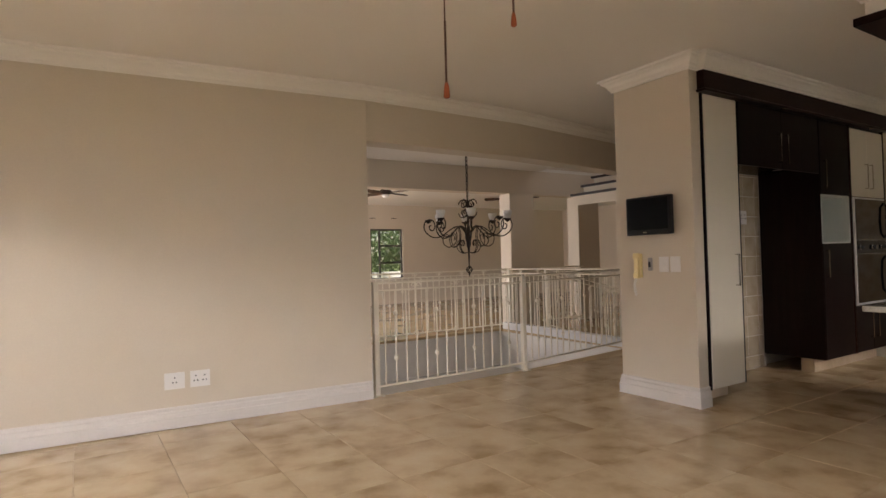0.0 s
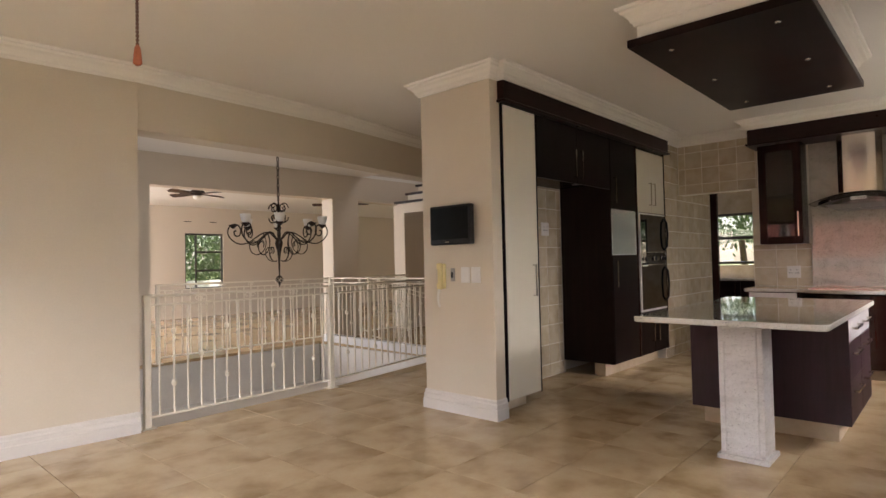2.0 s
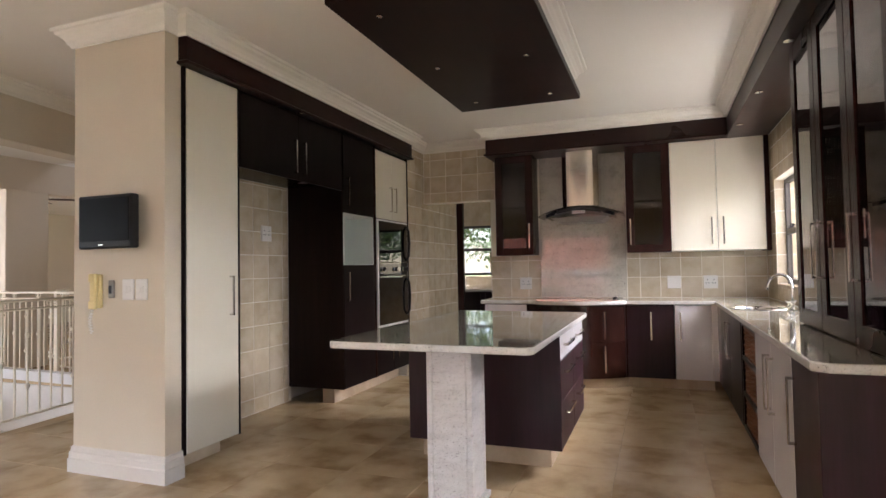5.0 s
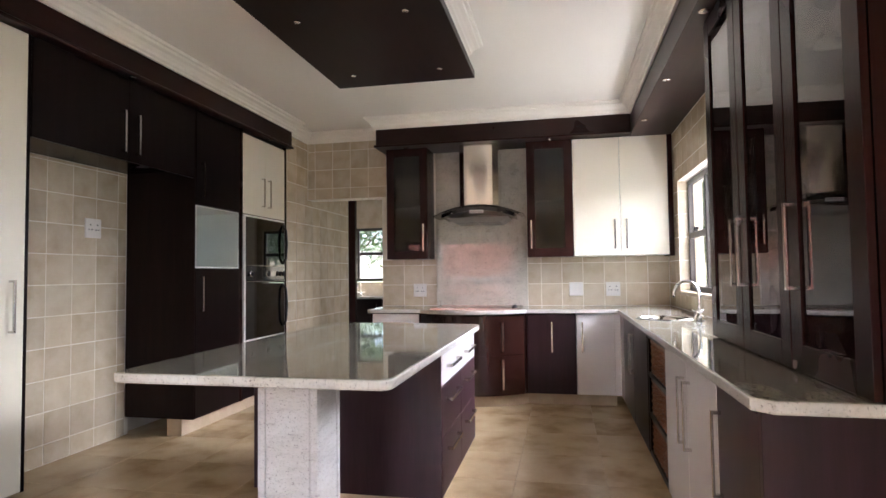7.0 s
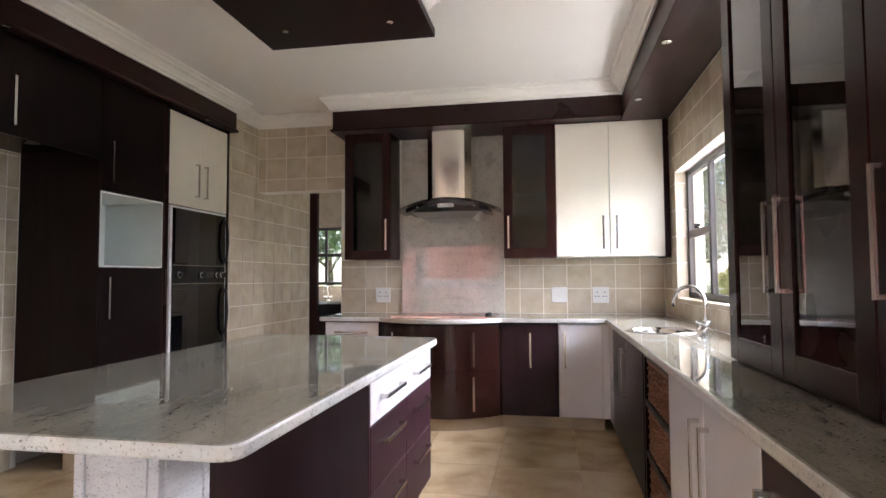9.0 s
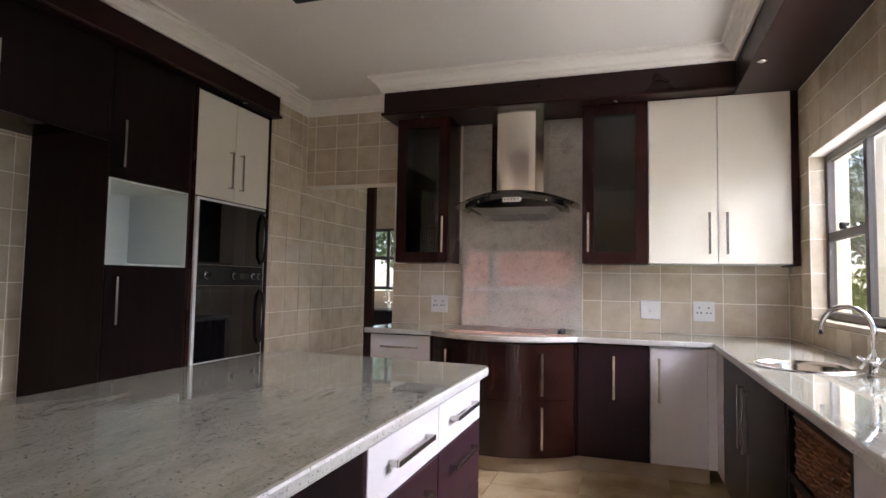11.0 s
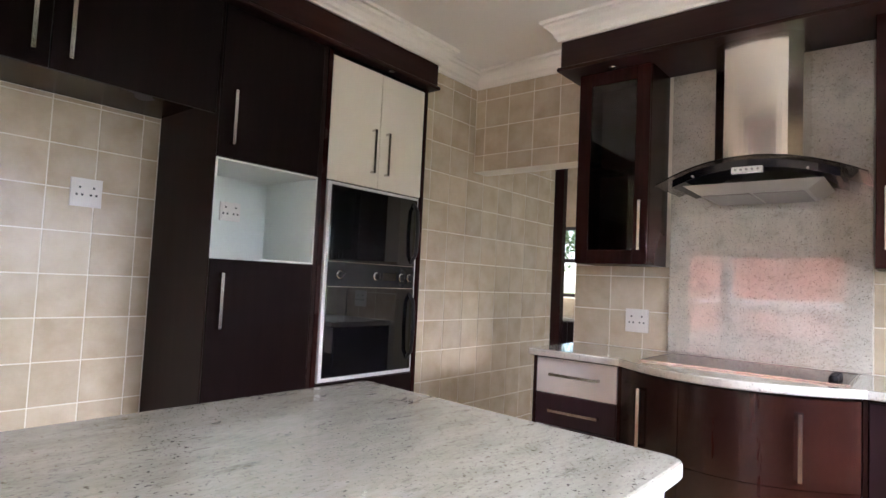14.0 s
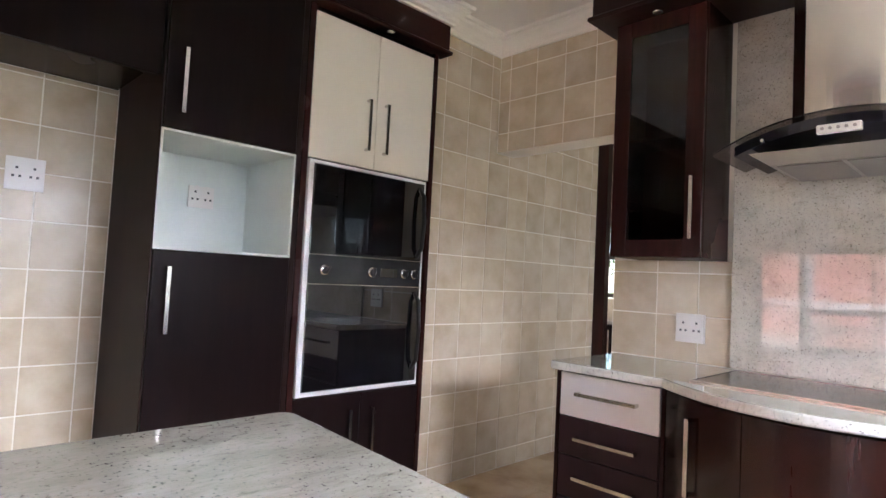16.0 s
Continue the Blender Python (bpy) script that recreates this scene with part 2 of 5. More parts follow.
M_WICK = wood_material("brown_wicker", (0.10, 0.035, 0.012), (0.24, 0.09, 0.03), 0.5, along=(20, 20, 20), coat=0.1)
M_PULL = plain("varnished_orange_wood", (0.35, 0.085, 0.03), 0.35, vary=0.15, big=30)
M_CORD = plain("brown_cord", (0.11, 0.05, 0.03), 0.8)
M_BLADE = wood_material("fan_blade_wood", (0.04, 0.02, 0.012), (0.09, 0.045, 0.025), 0.4)
M_TREAD = wood_material("dark_stair_tread", (0.02, 0.012, 0.01), (0.05, 0.03, 0.025), 0.4)
M_STUCCO = plain("white_plaster", (0.70, 0.68, 0.66), 0.8, vary=0.05, big=2, fine=60, relief=0.3)
M_LOWER = plain("grey_screed", (0.70, 0.66, 0.60), 0.6, vary=0.1, big=1.5)
M_GRASS = plain("lawn_ground", (0.13, 0.17, 0.045), 0.9, vary=0.35, big=0.8, fine=25, relief=0.6)
M_PAVE = plain("pale_paving", (0.42, 0.38, 0.32), 0.8, vary=0.12, big=1.5, fine=40, relief=0.2)
M_PINK = plain("terracotta_pink_wall", (0.56, 0.20, 0.15), 0.8, vary=0.1, big=0.8, fine=40, relief=0.3)
M_ROOF = plain("grey_roof_tile", (0.20, 0.22, 0.27), 0.7, vary=0.12, big=1, fine=20, relief=0.4)
M_BARK = plain("bark", (0.11, 0.08, 0.055), 0.9, vary=0.3, big=4, fine=30, relief=0.8)
M_LEAF = plain("green_leaf", (0.065, 0.115, 0.030), 0.5, vary=0.45, big=2.0, fine=12, relief=0.1)
M_LEAFY = plain("yellow_green_leaf", (0.22, 0.24, 0.035), 0.5, vary=0.35, big=2.0, fine=12, relief=0.1)

# ---- mesh helpers ----
ORIGIN = {}


def solid(x0, x1, y0, y1, z0, z1, bevel=0.0, segs=1):
    bm = bmesh.new()
    bmesh.ops.create_cube(bm, size=1)
    for v in bm.verts:
        v.co = Vector((x0 + (v.co.x + 0.5) * (x1 - x0), y0 + (v.co.y + 0.5) * (y1 - y0), z0 + (v.co.z + 0.5) * (z1 - z0)))
    if bevel:
        bmesh.ops.bevel(bm, geom=bm.edges[:], offset=bevel, segments=segs, affect="EDGES", profile=0.5)
    return bm


def join(*bms):
    out = bmesh.new()
    for b in bms:
        me = bpy.data.meshes.new("tmp")
        b.to_mesh(me)
        b.free()
        out.from_mesh(me)
        bpy.data.meshes.remove(me)
    return out


def rod(a, b, r, n=10, r2=None):
    a, b = Vector(a), Vector(b)
    bm = bmesh.new()
    bmesh.ops.create_cone(bm, cap_ends=True, segments=n, radius1=r, radius2=r if r2 is None else r2, depth=(b - a).length)
    bm.transform(Matrix.Translation((a + b) / 2) @ (b - a).to_track_quat("Z", "Y").to_matrix().to_4x4())
    return bm


def lathe(profile, centre, n=20, axis="Z"):
    """profile: (radius, height) pairs turned about an upright axis."""
    bm = bmesh.new()
    rings = []
    for r, z in profile:
        rings.append([bm.verts.new((r * math.cos(2 * math.pi * i / n), r * math.sin(2 * math.pi * i / n), z)) for i in range(n)])
    for p, q in zip(rings, rings[1:]):
        for i in range(n):
            bm.faces.new((p[i], p[(i + 1) % n], q[(i + 1) % n], q[i]))
    bm.faces.new(rings[0][::-1])
    bm.faces.new(rings[-1])
    if axis == "Y":
        bm.transform(Matrix.Rotation(radians(90), 4, "X"))
    if axis == "X":
        bm.transform(Matrix.Rotation(radians(90), 4, "Y"))
    bm.transform(Matrix.Translation(centre))
    bmesh.ops.recalc_face_normals(bm, faces=bm.faces[:])
    return bm


def tube(points, r, n=6, r_end=None):
    """A round bar swept along points."""
    bm = bmesh.new()
    pts = [Vector(p) for p in points]
    rings, up = [], Vector((0.13, 0.27, 0.95)).normalized()
    for i, p in enumerate(pts):
        d = (pts[min(i + 1, len(pts) - 1)] - pts[max(i - 1, 0)]).normalized()
        u = (up - d * up.dot(d)).normalized()
        up = u
        w = d.cross(u)
        k = r if r_end is None else r + (r_end - r) * i / (len(pts) - 1)
        rings.append([bm.verts.new(p + (u * math.cos(2 * math.pi * j / n) + w * math.sin(2 * math.pi * j / n)) * k) for j in range(n)])
    for a, b in zip(rings, rings[1:]):
        for j in range(n):
            bm.faces.new((a[j], a[(j + 1) % n], b[(j + 1) % n], b[j]))
    bm.faces.new(rings[0][::-1])
    bm.faces.new(rings[-1])
    bmesh.ops.recalc_face_normals(bm, faces=bm.faces[:])
    return bm


def slab(outline, z0, z1, bevel=0.0, segs=2):
    bm = bmesh.new()
    f = bm.faces.new([bm.verts.new((x, y, z0)) for x, y in outline])
    got = bmesh.ops.extrude_face_region(bm, geom=[f])
    for v in got["geom"]:
        if isinstance(v, bmesh.types.BMVert):
            v.co.z = z1
    bmesh.ops.recalc_face_normals(bm, faces=bm.faces[:])
    if bevel:
        flat = [e for e in bm.edges if abs(e.verts[0].co.z - e.verts[1].co.z) < 1e-6]
        bmesh.ops.bevel(bm, geom=flat, offset=bevel, segments=segs, affect="EDGES", profile=0.5)
    return bm


def mesh_of(name, bm, material, smooth=False):
    me = bpy.data.meshes.new(name)
    bm.to_mesh(me)
    bm.free()
    me.materials.append(material)
    if smooth:
        me.shade_smooth()
    return me


def structure(name, bm, material, label="", category=""):
    ob = new(name, mesh_of(name, bm, material))
    ORIGIN[ob] = Vector((0, 0, 0))
    return tagged(ob, label, category, kind="structure")


def thing(name, at, label, category, group=""):
    ob = new(name)
    ob.location = at
    ob.empty_display_size = 0.1
    ORIGIN[ob] = Vector(at)
    return tagged(ob, label, category, group)


def part(name, bm, material, parent, label="", smooth=False):
    bm.transform(Matrix.Translation(-ORIGIN[parent]))
    ob = new(name, mesh_of(name, bm, material, smooth))
    ob.parent = parent
    ORIGIN[ob] = ORIGIN[parent]
    if label:
        ob["label"] = label
    return ob


def edge_faces(ob, material):
    """The upright faces of a slab take a rougher, paler granite."""
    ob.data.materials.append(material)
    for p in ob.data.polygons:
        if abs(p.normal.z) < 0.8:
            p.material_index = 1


def single(name, bm, material, label, category, at, group="", smooth=False):
    bm.transform(Matrix.Translation(-Vector(at)))
    ob = new(name, mesh_of(name, bm, material, smooth))
    ob.location = at
    ORIGIN[ob] = Vector(at)
    return tagged(ob, label, category, group)


def bar_handle(parent, at, length, out, upright=True, along=(1, 0, 0)):
    """A square bow handle: bar on two short feet. at: its middle on the front's face; out: direction away from the face."""
    o, c = Vector(out), Vector(at)
    d = Vector((0, 0, 1)) if upright else Vector(along)
    s = o.cross(d)
    bm = join(*[oriented(c + o * e + d * f, o, d, s, ho, hd, 0.0080) for e, f, ho, hd in
                ((0.030, 0, 0.0035, length / 2), (0.014, length / 2 - 0.006, 0.014, 0.006), (0.014, -length / 2 + 0.006, 0.014, 0.006))])
    return part("handle", bm, M_HANDLE, parent, "satin nickel bar handle")


def oriented(c, o, d, s, ho, hd, hs):
    bm = bmesh.new()
    bmesh.ops.create_cube(bm, size=2)
    m = Matrix((o, d, s)).transposed().to_4x4()
    bm.transform(Matrix.Translation(c) @ m @ Matrix.Diagonal((ho, hd, hs, 1)))
    bmesh.ops.recalc_face_normals(bm, faces=bm.faces[:])
    return bm


def moulding(points, profile, z, closed=False):
    """A moulding swept along a plan line with mitred corners; it stands out to the right of the way."""
    ps = [Vector(p) for p in points]
    n = len(ps)
    def side(a, b):
        d = (b - a).normalized()
        return Vector((d.y, -d.x))
    bm = bmesh.new()
    rings = []
    for i, p in enumerate(ps):
        s = []
        if closed or i > 0:
            s.append(side(ps[i - 1], p))
        if closed or i < n - 1:
            s.append(side(p, ps[(i + 1) % n]))
        o = s[0] if len(s) == 1 else (s[0] + s[1]) / (1 + s[0].dot(s[1]))
        rings.append([bm.verts.new((p.x + o.x * u, p.y + o.y * u, z + v)) for u, v in profile])
    k = len(profile)
    pairs = list(zip(rings, rings[1:])) + ([(rings[-1], rings[0])] if closed else [])
    for a, b in pairs:
        for j in range(k):
            bm.faces.new((a[j], a[(j + 1) % k], b[(j + 1) % k], b[j]))
    if not closed:
        bm.faces.new(rings[0][::-1])
        bm.faces.new(rings[-1])
    bmesh.ops.recalc_face_normals(bm, faces=bm.faces[:])
    return bm


CROWN = [(0, 0), (0.020, 0), (0.024, 0.016), (0.040, 0.030), (0.046, 0.052), (0.070, 0.080), (0.098, 0.098), (0.104, 0.118), (0.126, 0.124), (0.130, 0.148), (0, 0.148)]
CROWN = [(u * 0.82, v * 0.82) for u, v in CROWN]
SKIRT = [(0, 0), (0.024, 0), (0.024, 0.085), (0.018, 0.092), (0.018, 0.128), (0.010, 0.138), (0.010, 0.158), (0.004, 0.168), (0, 0.168)]
CEIL = 2.945

# ---- large structure ----
# the walls stand a little off the square, as they do in the house
LIV_L, LIV_R = Vector((-1.55, 5.56)), Vector((3.30, 5.195))
LIV_D = (LIV_R - LIV_L).normalized()
LIV_N = Vector((LIV_D.y, -LIV_D.x))


def skew_wall(a, b, thick, z0, z1):
    a, b = Vector(a), Vector(b)
    n = Vector((-(b - a).y, (b - a).x)).normalized() * thick
    return slab([tuple(a), tuple(b), tuple(b + n), tuple(a + n)], z0, z1)


floor = structure("floor", slab([(-1.6, -1.0), (13.1, -1.0), (13.1, 5.30), (7.45, 5.62), (5.28, 5.34), (3.30, 5.26), (-1.6, 5.62)], -0.045, -0.006), M_FGROUT, "sand-coloured tiled floor with thin brown joints", "floor")
structure("floor_hall", slab([(7.45, 5.622), (13.1, 5.302), (13.1, 8.55), (7.45, 8.55)], -0.04, 0.0), M_FTILE, "beige tiled hall floor", "floor")
structure("floor_far_room", solid(2.7, 16.0, 8.552, 15.7, -0.04, 0.0), M_FTILE, "glossy beige tiled floor of the far room", "floor")
structure("floor_lower", slab([(2.7, 5.1), (13.1, 5.1), (13.1, 8.9), (2.7, 8.9)], -0.80, -0.65), M_LOWER, "grey floor of the stairwell", "floor")
structure("wall_stairwell", join(solid(2.7, 7.45, 8.556, 8.7, -0.65, -0.046), skew_wall((2.7, 5.2), (7.45, 5.32), -0.10, -0.65, -0.046), solid(7.452, 7.6, 5.63, 8.54, -0.65, -0.046)), M_LOWER, "grey plastered stairwell sides", "wall")

ceiling = structure("ceiling", slab([(-1.8, -1.1), (13.3, -1.1), (13.3, 5.2), (8.5, 5.2), (8.5, 8.9), (16.2, 8.9), (16.2, 15.9), (2.5, 15.9), (2.5, 5.9), (-1.8, 5.9)], CEIL, CEIL + 0.12), M_CEIL, "flat white-painted ceiling", "ceiling")
structure("ceiling_stair", solid(8.4, 13.3, 5.1, 9.0, 4.6, 4.7), M_CEIL, "high ceiling over the stairs", "ceiling")
structure("wall_stair_upper", join(solid(8.36, 8.498, 5.2, 8.9, CEIL + 0.121, 4.6), solid(8.5, 13.2, 5.06, 5.199, CEIL + 0.121, 4.6), solid(8.5, 13.2, 8.901, 9.04, CEIL + 0.121, 4.6), solid(13.05, 13.2, 5.2, 8.9, 0.0, 4.6)), M_HALL, "cream walls over the stairs", "wall")
# Unseen slab; its eaves are added to keep direct sun off the windows.
structure("roof", join(solid(-2.4, 14.0, -1.75, 5.0, 4.75, 4.9), solid(-2.4, 16.8, 5.0, 16.4, 4.75, 4.9), solid(-2.4, 14.0, -1.75, -1.2, CEIL + 0.0, 4.75)), M_STUCCO, "unseen flat roof, its overhang added to keep sun out", "roof")

wall_living = structure("wall_living", skew_wall(LIV_L, LIV_R, 0.24, 0.0, CEIL), M_WALL, "plain warm cream plastered wall", "wall")
structure("wall_opening_header", join(skew_wall((3.301, 5.195), (5.28, 5.28), 0.24, 2.44, CEIL), skew_wall((5.281, 5.28), (7.6, 5.66), 0.24, 2.44, CEIL), skew_wall((7.6, 5.66), (13.0, 5.66), 0.24, 0.0, CEIL)), M_WALL, "cream plastered beam over the railing", "beam")
structure("wall_west", join(solid(-1.75, -1.45, -1.1, 1.0, 0, CEIL), solid(-1.75, -1.45, 4.85, 5.8, 0, CEIL), solid(-1.75, -1.45, 1.0, 4.85, 2.25, CEIL)), M_WALL, "cream wall with wide garden doors", "wall")
# Unseen south wall; its wide opening is assumed, to light the living wall.
structure("wall_south_living", join(solid(-1.45, -0.8, -1.0, -0.85, 0, CEIL), solid(3.6, 4.80, -1.0, -0.85, 0, CEIL), solid(-0.8, 3.6, -1.0, -0.85, 2.2, CEIL)), M_WALL, "unseen cream wall with an opening added for daylight", "wall")

# kitchen shell
wall_kitchen_north = structure("wall_kitchen_north", join(solid(5.29, 5.42, 3.13, 3.92, 0, CEIL), solid(5.42, 9.0, 3.81, 3.92, 0, CEIL)), M_WALL, "cream wall end beside the tall cupboards", "wall")
wall_fridge = structure("wall_fridge_recess", solid(5.94, 7.46, 3.748, 3.809, 0, 2.2), M_GROUT, "beige tiled wall of the fridge recess", "wall")
wall_side = structure("wall_passage", solid(8.985, 10.93, 3.158, 3.92, 0, CEIL), M_GROUT, "beige tiled wall beside the oven", "wall")
WX = 9.608
wall_back = structure("wall_kitchen_back", join(solid(WX, WX + 0.18, -0.85, 2.24, 0, CEIL), solid(WX, WX + 0.18, 2.24, 3.157, 2.16, CEIL)), M_GROUT, "beige tiled wall behind the hob with an open passage", "wall")
WY = -0.853
W0, W1, WZ0, WZ1 = 6.95, 9.08, 1.06, 2.12
wall_right = structure("wall_kitchen_window", join(solid(4.80, W0, WY - 0.22, WY, 0, CEIL), solid(W1, 9.79, WY - 0.22, WY, 0, CEIL), solid(W0, W1, WY - 0.22, WY, 0, WZ0), solid(W0, W1, WY - 0.22, WY, WZ1, CEIL)), M_GROUT, "beige tiled wall with the window over the sink", "wall")
# scullery beyond the passage
SX = 12.9
wall_scullery = structure("wall_scullery", join(solid(SX, SX + 0.2, 0.5, 0.62, 0, CEIL), solid(SX, SX + 0.2, 1.2, 2.55, 0, CEIL), solid(SX, SX + 0.2, 0.62, 1.2, 0, 1.14), solid(SX, SX + 0.2, 0.62, 1.2, 2.09, CEIL), solid(SX, SX + 0.2, 4.25, 5.3, 0, CEIL), solid(SX, SX + 0.2, 2.55, 4.25, 0, 1.14), solid(SX, SX + 0.2, 2.55, 4.25, 2.09, CEIL)), M_TILE, "beige tiled scullery wall with a window", "wall")
# The opening at y 0.4 is added, unseen, to light the passage wall.
structure("wall_scullery_side", join(solid(9.79, 9.9, 0.4, 0.5, 0, CEIL), solid(11.3, SX, 0.4, 0.5, 0, CEIL), solid(9.9, 11.3, 0.4, 0.5, 0, 1.0), solid(9.9, 11.3, 0.4, 0.5, 2.1, CEIL), solid(10.935, SX, 4.9, 5.05, 0, CEIL)), M_WALL, "cream scullery side walls", "wall")
# stair hall and far room
structure("wall_far_beam", join(solid(2.7, 4.69, 8.60, 8.85, 0, CEIL - 0.001), solid(4.69, 16.0, 8.60, 8.85, 2.49, CEIL - 0.001)), M_HALL, "cream plastered beam across the far room", "beam")
# Opening added out of view to let daylight into the hall.
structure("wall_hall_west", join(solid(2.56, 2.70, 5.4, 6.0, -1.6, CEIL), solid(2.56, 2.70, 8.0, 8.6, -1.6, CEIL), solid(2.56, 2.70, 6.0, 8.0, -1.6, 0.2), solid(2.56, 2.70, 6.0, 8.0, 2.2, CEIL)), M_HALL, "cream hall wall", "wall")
structure("wall_far_end", join(solid(2.7, 8.20, 15.5, 15.7, 0, CEIL), solid(9.27, 16.0, 15.5, 15.7, 0, CEIL), solid(8.20, 9.27, 15.5, 15.7, 0, 0.73), solid(8.20, 9.27, 15.5, 15.7, 2.24, CEIL)), M_HALL, "cream end wall with a small window", "wall")
# The gap in the west side is added, unseen, to light the far room.
structure("wall_far_sides", join(solid(2.56, 2.70, 8.85, 15.7, 2.5, CEIL), solid(2.56, 2.70, 8.85, 10.0, 0, 2.5), solid(2.56, 2.70, 14.4, 15.7, 0, 2.5), solid(15.9, 16.1, 8.85, 15.7, 0, CEIL)), M_HALL, "cream side walls of the far room", "wall")
for x0, x1 in ((7.78, 8.37), (9.55, 10.15)):
    structure("column", solid(x0, x1, 8.56, 8.88, 0, 2.49, 0.01), M_HALL, "square cream plastered column", "column")

# cornices and skirtings
def cornice(name, line):
    return structure(name, moulding(line, CROWN, CEIL - 0.1225), M_CROWN, "white stepped plaster cornice", "cornice")


cornice("cornice_living", [(-1.45, 5.552), (3.30, 5.194), (5.28, 5.279), (7.6, 5.659)])
cornice("cornice_kitchen", [(9.0, 3.921), (5.289, 3.921), (5.289, 3.129), (5.399, 3.129), (5.399, 3.065), (9.021, 3.065), (9.021, 3.157), (WX - 0.001, 3.157), (WX - 0.001, 2.161), (9.149, 2.161), (9.149, -0.449), (4.849, -0.449), (4.849, WY + 0.002)])
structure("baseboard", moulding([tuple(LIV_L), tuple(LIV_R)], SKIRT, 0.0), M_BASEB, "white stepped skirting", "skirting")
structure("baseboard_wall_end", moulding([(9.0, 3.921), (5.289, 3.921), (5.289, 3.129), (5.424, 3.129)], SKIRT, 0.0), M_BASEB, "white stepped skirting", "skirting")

# ---- windows and doors ----
def framed_window(name, axis, at, a0, a1, z0, z1, mullions, transoms, label, depth=0.05, bar=0.045):
    """Glazed opening in the plane axis=at, from a0 to a1 along the other axis. transoms: (from, to, z)."""
    def b(p0, p1, q0, q1, d=depth):
        return solid(at - d / 2, at + d / 2, p0, p1, q0, q1, 0.004) if axis == "x" else solid(p0, p1, at - d / 2, at + d / 2, q0, q1, 0.004)
    w = structure(name, join(b(a0, a0 + bar, z0, z1), b(a1 - bar, a1, z0, z1), b(a0 + bar, a1 - bar, z0, z0 + bar), b(a0 + bar, a1 - bar, z1 - bar, z1)), M_FRAME, label, "window")
    for m in mullions:
        part("mullion", b(m - bar / 2, m + bar / 2, z0 + bar, z1 - bar, depth * 0.9), M_FRAME, w)
    for p0, p1, z in transoms:
        part("transom", b(p0, p1, z - bar * 0.6, z + bar * 0.6, depth * 0.8), M_FRAME, w)
    cuts = [a0 + bar, *sorted(mullions), a1 - bar]
    for p0, p1 in zip(cuts, cuts[1:]):
        pane = part("pane", b(p0, p1, z0 + bar, z1 - bar, 0.006), M_GLASS, w)
        pane.visible_shadow = False
    return w


win = framed_window("window_1", "y", WY - 0.11, W0, W1, WZ0 + 0.03, WZ1, [8.43, 7.55], [(8.45, 9.04, 1.60), (6.99, 7.53, 1.60)], "bronze-framed kitchen window over the sink")
part("window_sill", solid(W0, W1, WY - 0.20, WY + 0.012, WZ0 - 0.004, WZ0 + 0.028, 0.004), M_TILE, win, "beige tiled sill")
part("window_latch", join(solid(8.66, 8.76, WY - 0.085, WY - 0.06, 1.635, 1.655, 0.004), solid(8.70, 8.72, WY - 0.085, WY - 0.05, 1.62, 1.66, 0.004)), M_BPLAST, win)
framed_window("window_2", "x", SX + 0.06, 2.55, 4.25, 1.16, 2.09, [3.745], [(2.6, 3.72, 1.64), (3.77, 4.2, 1.64)], "bronze-framed scullery window")
framed_window("window_5", "x", SX + 0.06, 0.62, 1.2, 1.16, 2.09, [], [(0.665, 1.155, 1.66)], "small bronze-framed scullery window")
# Unseen window, added to hold the passage's fill lamp.
framed_window("window_4_assumed", "y", 0.45, 9.9, 11.3, 1.0, 2.1, [10.6], [], "assumed bronze-framed scullery window, added for light")
framed_window("window_3", "y", 15.58, 8.20, 9.27, 0.74, 2.24, [8.52], [(8.54, 9.23, 1.74), (8.54, 9.23, 1.24)], "dark-framed window of the far room")
# Unseen hall window, added around the fill lamp's opening.
framed_window("window_6_assumed", "x", 2.63, 6.0, 8.0, 0.2, 2.2, [7.0], [], "assumed bronze-framed hall window, added for light")
framed_window("door_1", "x", -1.58, 1.0, 4.85, 0.0, 2.25, [1.85, 2.75, 4.0], [], "bronze-framed sliding garden doors", bar=0.06)
# Unseen doors, assumed in the south opening.
framed_window("door_2_assumed", "y", -0.93, -0.8, 3.6, 0.0, 2.2, [0.66, 2.13], [], "assumed bronze-framed sliding doors, added for light", bar=0.06)
structure("door_frame_1", join(solid(10.931, 11.0, 3.06, 3.92, 0.0, 2.7), solid(10.931, 11.0, 0.5, 3.06, 2.62, 2.7)), M_WOOD, "dark wooden passage door frame", "door frame")

# ---- cabinet builders ----
def front(parent, name, x, y, z, material, face, gap=0.0015, label="", thick=0.02, bevel=0.002):
    """A door or drawer front; two of x, y, z are spans and the face's axis is one value (its outer face)."""
    if face == "-y":
        bm = solid(x[0] + gap, x[1] - gap, y, y + thick, z[0] + gap, z[1] - gap, bevel)
    elif face == "-x":
        bm = solid(x, x + thick, y[0] + gap, y[1] - gap, z[0] + gap, z[1] - gap, bevel)
    else:
        bm = solid(x[0] + gap, x[1] - gap, y - thick, y, z[0] + gap, z[1] - gap, bevel)
    return part(name, bm, material, parent, label)


